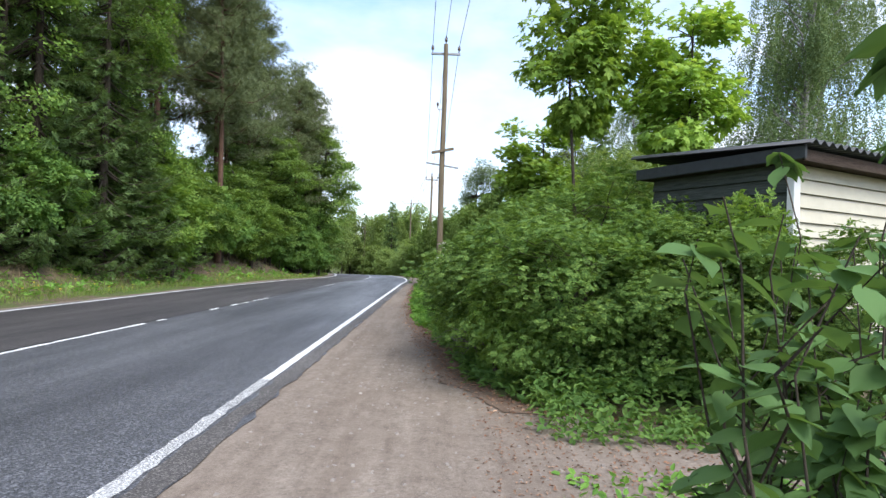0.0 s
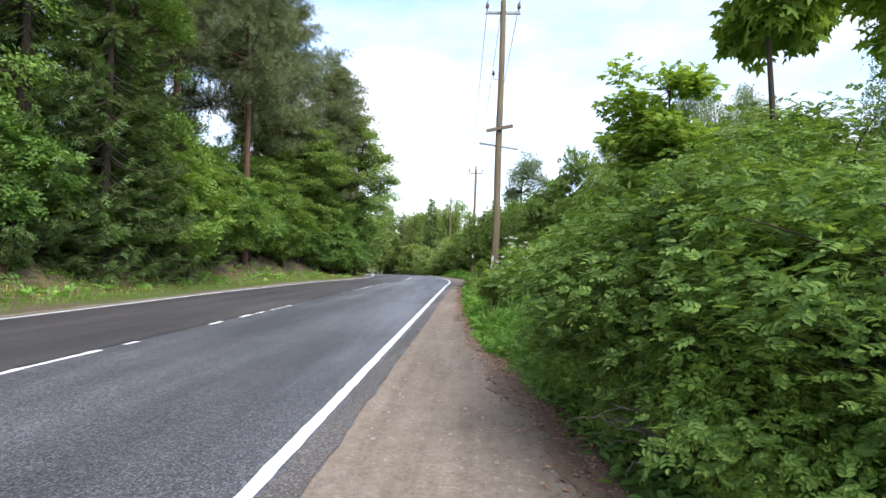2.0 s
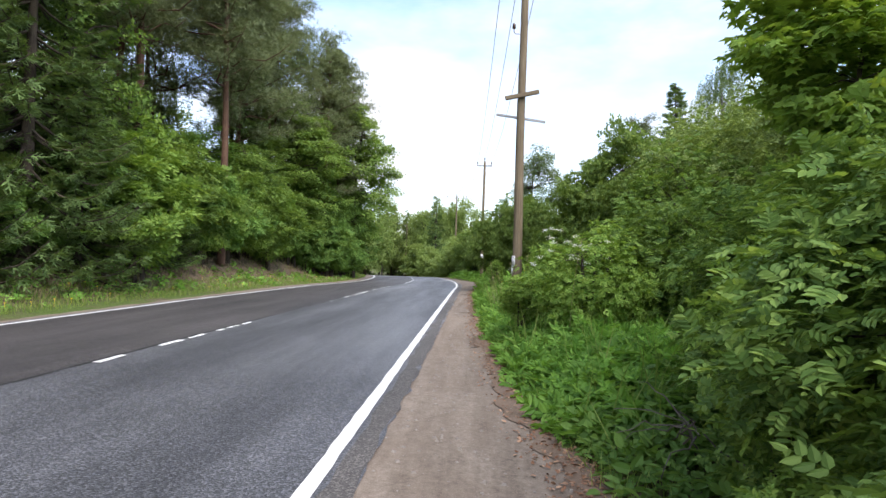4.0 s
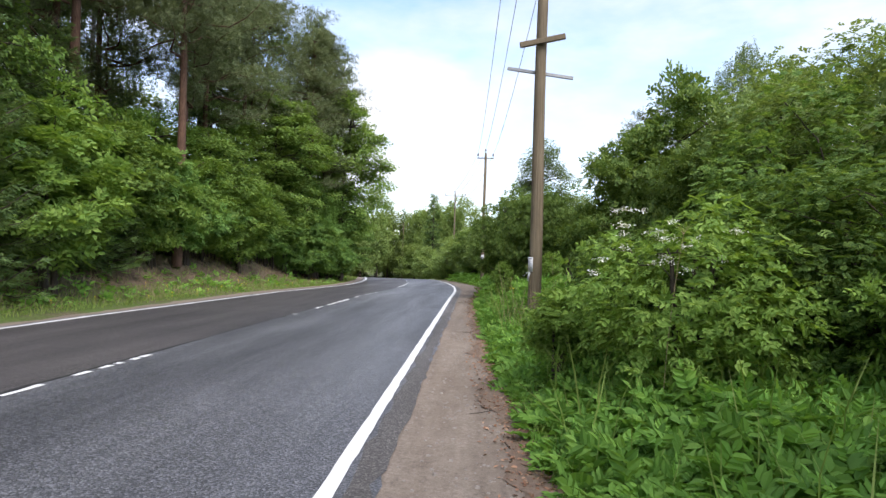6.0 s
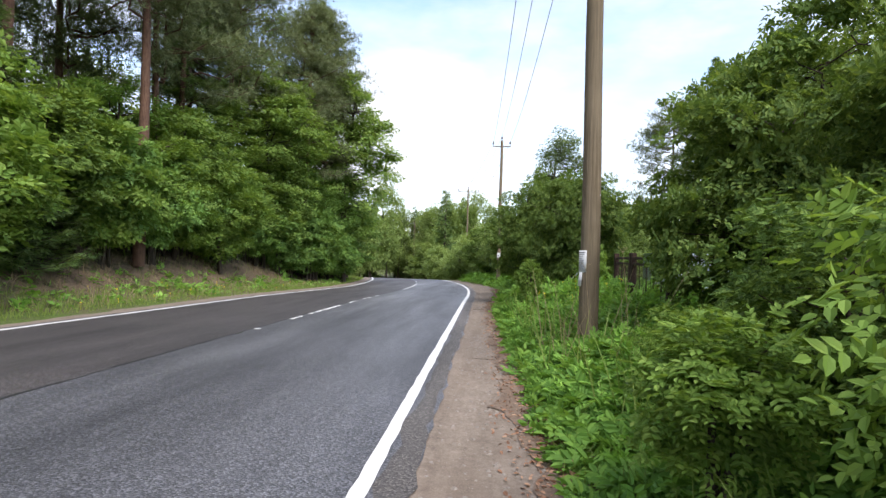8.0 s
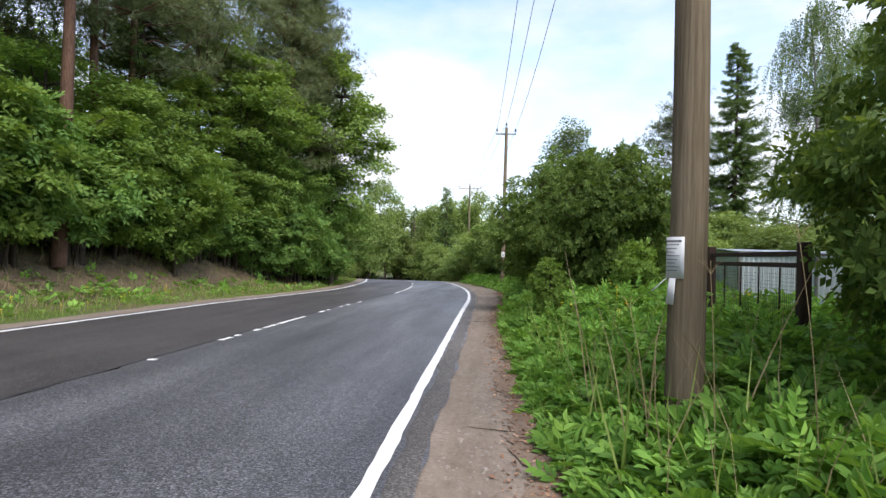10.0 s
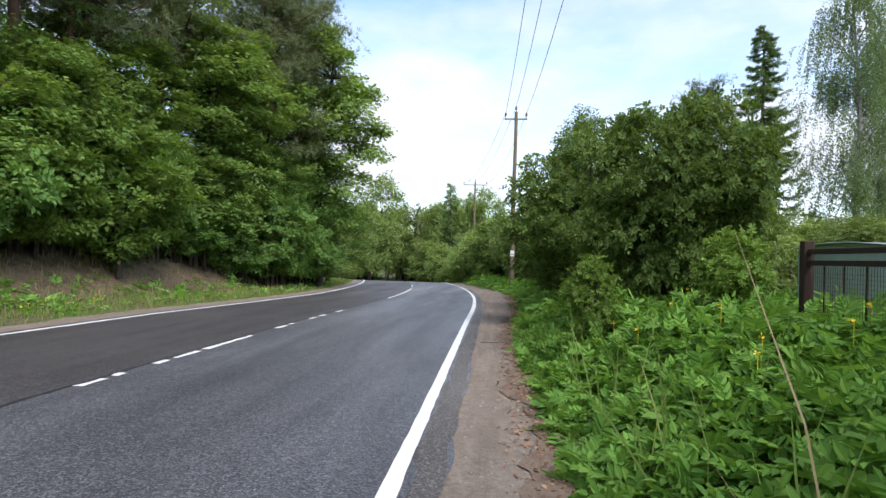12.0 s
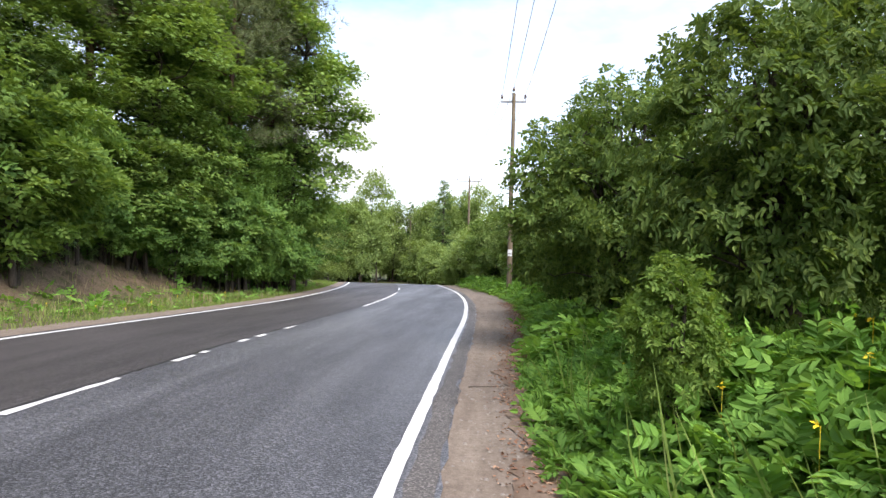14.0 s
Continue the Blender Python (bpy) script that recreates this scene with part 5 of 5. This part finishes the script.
for k in range(295):
    p = STEMS[k % 16]
    u = 1 - 0.58 * rl.random() ** 1.1
    if k % 16 == 8 and 0.78 < u < 0.93:
        u = 1.0
    at = np.array([np.interp(u, np.linspace(0, 1, 7), p[:, m]) for m in range(3)])
    ob = part("leaf", leaf_me, lilac)
    ob.matrix_basis = pose(*at, rl.uniform(-40, 10), rl.uniform(-25, 25), rl.uniform(0, 360)) @ Matrix.Scale(rl.uniform(0.065, 0.12), 4)

for lx, ly, turn in ((1.22, 1.5, 150), (1.05, 1.85, 60), (1.5, 1.8, 250)):
    copy_thing(lilac, pose(lx, ly, float(height(lx, ly)), 0, 0, turn))

# ---- ground cover ----
def inside(y0, y1, o0, o1, n, rng):
    """n random places between two offsets from the bend line, as x, y, o."""
    y = rng.uniform(y0, y1, n)
    a, b = o0(y), o1(y)
    o = a + (b - a) * rng.random(n)
    return o + bend(y), y, o


def cover(name, label, mat, shape, places, rng, tall, size, lean=0.5, upright=0.0, category="plants", top=0.45):
    """Leaves spread over the ground, up to tall(x, y) above it."""
    x, y, o = places
    t = tall(x, y, o)
    z = height(x, y) + t * (1 - top + top * rng.random(len(x)))
    P = np.stack([x, y, z], -1)
    N = rng.normal(size=P.shape) * lean + np.array([0, 0, 1.0])
    R = rng.normal(size=P.shape) + np.array([0, 0, upright])
    b = Buf()
    scatter(b, rng, shape, P, N, size * rng.uniform(0.6, 1.3, len(x)), R)
    return tagged(new(name, b.mesh(name, mat)), label, category, kind="stuff")


def grass(name, label, mat, places, rng, length, wide=1.0):
    x, y, o = places
    P = np.stack([x, y, height(x, y) - 0.01], -1)
    k = len(x)
    R = np.array([0, 0, 1.0]) + rng.normal(size=P.shape) * 0.30
    N = rng.normal(size=P.shape) * np.array([1, 1, 0.1])
    shape = (BLADE[0] * np.array([wide, 1, 1]), BLADE[1])
    b = Buf()
    scatter(b, rng, shape, P, N, length * rng.uniform(0.45, 1.25, k), R)
    return tagged(new(name, b.mesh(name, mat)), label, "grass", kind="stuff")


rc = np.random.default_rng(99)
mound = lambda x, y, o: (np.clip((o - path_edge(y)) / 1.1, 0.10, 1) * (0.50 + 0.13 * wob(x, y, 0.9)) + 0.30 * np.clip((o - path_edge(y) - 0.5) / 1.2, 0, 1) * np.interp(y, [21, 24], [0, 1])) * np.interp(y, [4.5, 6, 12, 20, 29, 32], [0.35, 0.5, 0.75, 0.95, 0.95, 0.6])
edge_in = lambda y: path_edge(y) - 0.03
cover("goutweed", "dense bright green goutweed and nettles beside the path", M_HERB, HERB7, inside(11.5, 31.5, edge_in, lambda y: path_edge(y) + 2.4, 17000, rc), rc, mound, 0.165, 0.5)
cover("goutweed", "dense green goutweed further from the path", M_HERB, SPRIG3, inside(11.5, 32, lambda y: path_edge(y) + 2.4, lambda y: path_edge(y) + 6.5, 9000, rc), rc, mound, 0.20, 0.5)
cover("goutweed", "dark green ground elder under the shrubs", M_LEAF_DARK, SPRIG3, inside(5.2, 12, lambda y: path_edge(y) + 0.1, lambda y: path_edge(y) + 3, 8000, rc), rc, mound, 0.14, 0.5)
cover("nettle", "upright light green herb shoots", M_HERB, HERB7, inside(12, 31, lambda y: path_edge(y) + 0.2, lambda y: path_edge(y) + 3.5, 2200, rc), rc, lambda x, y, o: mound(x, y, o) * 1.12, 0.14, 1.2, 2.5)
cover("meadow", "rough green meadow plants beyond the fence", M_HERB, SPRIG5R, inside(20, 58, lambda y: 5.0 - bend(y), lambda y: 20.0 - bend(y), 9000, rc), rc, lambda x, y, o: 0.45 + 0.2 * wob(x, y, 1.5), 0.42, 0.5)
cover("goutweed", "low green plants below the far shrubs", M_HERB, SPRIG5R, inside(31, 62, lambda y: path_edge(y) + 0.1, lambda y: path_edge(y) + 3.0, 5000, rc), rc, lambda x, y, o: np.clip(o - path_edge(y), 0, 0.5), 0.26, 0.4)
grass("grass", "green grass fringe along the dirt path", M_GRASS, inside(9, 60, lambda y: path_edge(y) - 0.05, lambda y: path_edge(y) + 0.45, 9000, rc), rc, 0.14, 0.7)
grass("grass", "tall thin grass among the herbs", M_GRASS, inside(11, 31, lambda y: path_edge(y) + 0.2, lambda y: path_edge(y) + 2.0, 900, rc), rc, 0.7, 0.3)
grass("grass", "sparse grass tufts beside the dirt driveway", M_GRASS, inside(2.1, 3.3, lambda y: 0.5 + 0.35 * wob(1.0, y * 3), lambda y: 3.8 + 0 * y, 6500, rc), rc, 0.085, 0.8)
grass("dry_grass", "pale dead grass stalks by the pole", M_DRY, inside(19.8, 22.4, lambda y: path_edge(y) + 0.35, lambda y: path_edge(y) + 1.2, 60, rc), rc, 1.15, 0.12)
VL = lambda y: line_left(y) - 0.8
grass("grass", "green and yellowish grass on the roadside verge", M_GRASS, inside(4, 62, VL, lambda y: VL(y) - 1.5, 24000, rc), rc, 0.14, 1.8)
grass("grass", "scattered green grass on the soil bank", M_GRASS, inside(5, 58, lambda y: VL(y) - 1.4, lambda y: VL(y) - 3.0, 2600, rc), rc, 0.16, 1.6)
grass("dry_grass", "pale dry grass on the bank", M_DRY, inside(8, 56, lambda y: VL(y) - 0.3, lambda y: VL(y) - 3.2, 5000, rc), rc, 0.22, 1.1)
cover("verge_plants", "low leafy plants on the verge", M_HERB, SPRIG5R, inside(5, 56, lambda y: VL(y) - 0.4, lambda y: VL(y) - 2.2, 1500, rc), rc, lambda x, y, o: 0.22 * np.clip(wob(x, y, 1.2) + 0.1, 0, 1), 0.26, 0.5)
cover("fern_cover", "dark green plants along the forest edge", M_LEAF_DARK, SPRIG5R, inside(4, 54, lambda y: VL(y) - 3.3, lambda y: VL(y) - 5.0, 5000, rc), rc, lambda x, y, o: 0.5 + 0.25 * wob(x, y, 1.1), 0.32, 0.5)

# the dark leaf colour here stands in for shade on the driveway-edge weeds
cover("driveway_weeds", "small green weeds at the driveway edge, darkened for shade", M_LEAF_DARK, SPRIG3, inside(4.3, 5.6, lambda y: 0.9 + 0 * y, lambda y: 4.2 + 0 * y, 1300, rc), rc, lambda x, y, o: 0.12 + 0.2 * np.clip(y - 4.5, 0, 1), 0.10, 0.5)
cover("driveway_weeds", "small green weeds in the driveway grass", M_HERB, SPRIG3, inside(2.7, 3.7, lambda y: 0.9 + 0 * y, lambda y: 3.8 + 0 * y, 500, rc), rc, lambda x, y, o: 0.07 + 0 * x, 0.09, 0.5)

# leaf litter, stones and twigs on the dirt
def litter_heights(x, y):
    return fall(y) - 0.012


x, y, o = inside(3.5, 45, lambda y: path_edge(y) - 0.05 - 0.42 * rc.random(len(y)) ** 1.5, lambda y: path_edge(y) + 0.14, 15000, rc)
b = Buf()
P = np.stack([x, y, litter_heights(x, y) + 0.009], -1)
scatter(b, rc, FOLD, P, rc.normal(size=P.shape) * 0.3 + np.array([0, 0, 1.0]), rc.uniform(0.02, 0.05, len(x)))
tagged(new("leaf_litter", b.mesh("leaf_litter", M_LITTER)), "brown dead leaves along the path edge", "leaves", kind="stuff")
x, y, o = inside(2.3, 5.3, lambda y: 0.35 + 0.25 * wob(2.0, y * 2.5), lambda y: 4.5 + 0 * y, 5000, rc)
b = Buf()
P = np.stack([x, y, litter_heights(x, y) + 0.004], -1)
scatter(b, rc, FOLD, P, rc.normal(size=P.shape) * 0.3 + np.array([0, 0, 1.0]), rc.uniform(0.012, 0.034, len(x)))
tagged(new("leaf_litter", b.mesh("leaf_litter", M_LITTER)), "brown leaf crumbs trodden into the driveway soil", "leaves", kind="stuff")
M_STONE = plain_mat("grey brown pebble", (0.16, 0.13, 0.11), (0.36, 0.32, 0.28), 30, 0.9)
PEB = (np.array([(-0.5, -0.4, 0), (0.5, -0.35, 0), (0.45, 0.4, 0), (-0.4, 0.45, 0), (-0.3, -0.22, 0.32), (0.28, -0.2, 0.36), (0.26, 0.25, 0.34), (-0.24, 0.26, 0.3)]),
       np.array([[4, 5, 6, 7], [0, 1, 5, 4], [1, 2, 6, 5], [2, 3, 7, 6], [3, 0, 4, 7]]))
x, y, o = inside(0.5, 40, lambda y: line_right(y) + 0.2, lambda y: np.minimum(path_edge(y), 1.5), 5500, rc)
b = Buf()
P = np.stack([x, y, litter_heights(x, y) - 0.006], -1)
scatter(b, rc, PEB, P, np.tile([[0, 0, 1.0]], (len(x), 1)), 0.009 + 0.034 * rc.random(len(x)) ** 3)
tagged(new("gravel", b.mesh("gravel", M_STONE)), "small scattered pebbles on the dirt path", "stones", kind="stuff")
for k in range(9):
    ty = rc.uniform(5, 32)
    tx = float(path_edge(ty)) - rc.uniform(0.05, 0.5) + float(bend(ty))
    a = rc.uniform(0, 6.3)
    L = rc.uniform(0.15, 0.4)
    z = float(litter_heights(tx, ty)) + 0.006
    pts = [(tx + L * (u - 0.5) * math.cos(a) + 0.02 * math.sin(5 * u + k), ty + L * (u - 0.5) * math.sin(a), z) for u in np.linspace(0, 1, 6)]
    tagged(new("twig", tube(Buf(), pts, np.linspace(0.005, 0.002, 6), 5).mesh("twig", M_BARK, True)), "thin dry brown twig lying on the path", "twig", "fallen twigs")

# white blossom on the shrub by the path
blossom_bush = broad_tree("blossom_shrub", 47, 1.75, 0.8, 0.1, 70, 40, SPRIG5, 0.10, M_LEAF_YEL, M_BARK, "leafy shrub with flat white blossom heads", "shrub", 0.018, (0.25, 0.42), 0.55, 6)
blossom_bush.matrix_basis = pose(0.85, 15.9, float(height(0.85, 15.9)))
rb = np.random.default_rng(3)
for k in range(22):
    c = np.array([-0.52, -0.52, 1.46]) + rb.normal(size=3) * np.array([0.24, 0.14, 0.13])
    p = c + rb.normal(size=(34, 3)) * np.array([0.026, 0.026, 0.012])
    b = Buf()
    scatter(b, rb, RHOMB, p, rb.normal(size=p.shape) * 0.4 + np.array([0, 0, 1.0]), 0.02)
    part("blossom", b.mesh("blossom", M_BLOSSOM), blossom_bush, "flat head of small white flowers")

M_FLOWER = leaf_mat("yellow petal", (0.62, 0.42, 0.02), (0.75, 0.55, 0.03), (0.8, 0.62, 0.06), 0.2)
for where, n in ((inside(24.5, 31, lambda y: path_edge(y) + 0.6, lambda y: path_edge(y) + 3.4, 34, rc), 1.0), (inside(12, 46, lambda y: VL(y) - 0.2, lambda y: VL(y) - 1.6, 60, rc), 0.25)):
    for fx, fy, fo in zip(*where):
        top = float(height(fx, fy)) + (float(mound(fx, fy, fo)) * 1.15 if n == 1.0 else 0.16)
        c = np.array([fx, fy, top]) + rc.normal(size=(6, 3)) * 0.006
        b = Buf()
        scatter(b, rc, RHOMB, c, rc.normal(size=(6, 3)) * 0.5 + np.array([0, 0, 1.0]), 0.028)
        tube(b, [(fx, fy, float(height(fx, fy))), (fx + 0.01, fy, top)], 0.002, 3)
        tagged(new("yellow_flower", b.mesh("yellow_flower", M_FLOWER)), "small yellow flower among green herbs", "flower", "yellow wild flowers")

# dead twigs in front of the shrubs, and a tall dry stalk in the herbs
M_TWIG = bark_mat("bare grey twig", (0.12, 0.10, 0.085), (0.27, 0.235, 0.20))
rt = np.random.default_rng(17)
for bx, by, bz, n, L in ((0.42, 6.75, 0.42, 13, 0.42), (0.30, 8.6, 0.55, 8, 0.4), (0.15, 10.2, 0.5, 7, 0.35)):
    dead = thing("dead_branch", bx, by, float(height(bx, by)), "bare grey dead branch sticking out of the shrub", "branch", "dead branches")
    for k in range(n):
        a = rt.uniform(1.9, 4.6)
        end = np.array([math.cos(a) * L * rt.uniform(0.6, 1.1), math.sin(a) * L * rt.uniform(0.6, 1.1), bz + rt.uniform(-0.18, 0.22)])
        start = np.array([0.45, 0.2, bz - 0.25]) if k == 0 else np.array([0.1, 0.05, bz - 0.08]) + rt.normal(size=3) * 0.04
        p = limb_points(rt, start, end, 0.12, 7)
        p[1:-1] += rt.normal(size=(5, 3)) * 0.012
        part("twig", tube(Buf(), p, np.linspace(0.006, 0.0018, 7), 5).mesh("twig", M_TWIG, True), dead)
for sx, sy, sh in ((0.35, 15.1, 1.55), (-0.1, 20.6, 1.2), (0.25, 20.3, 1.35), (-0.35, 20.9, 1.0), (1.05, 23.4, 1.0)):
    st = thing("dry_stalk", sx, sy, float(height(sx, sy)), "tall thin dry stalk rising from the herbs", "plant", "dry stalks")
    lean = rt.normal(size=2) * 0.10
    z = np.linspace(-0.02, sh, 9)
    p = np.stack([lean[0] * (z / sh) ** 2, lean[1] * (z / sh) ** 2, z], -1)
    part("stem", tube(Buf(), p, np.linspace(0.0032, 0.0018, 9), 5).mesh("stem", M_DRY, True), st)
    for k in range(5):
        a = k * 1.256
        q = [p[-1], p[-1] + np.array([0.03 * math.cos(a), 0.03 * math.sin(a), 0.05]), p[-1] + np.array([0.06 * math.cos(a), 0.06 * math.sin(a), 0.07])]
        part("ray", tube(Buf(), q, 0.0012, 4).mesh("ray", M_DRY, True), st)
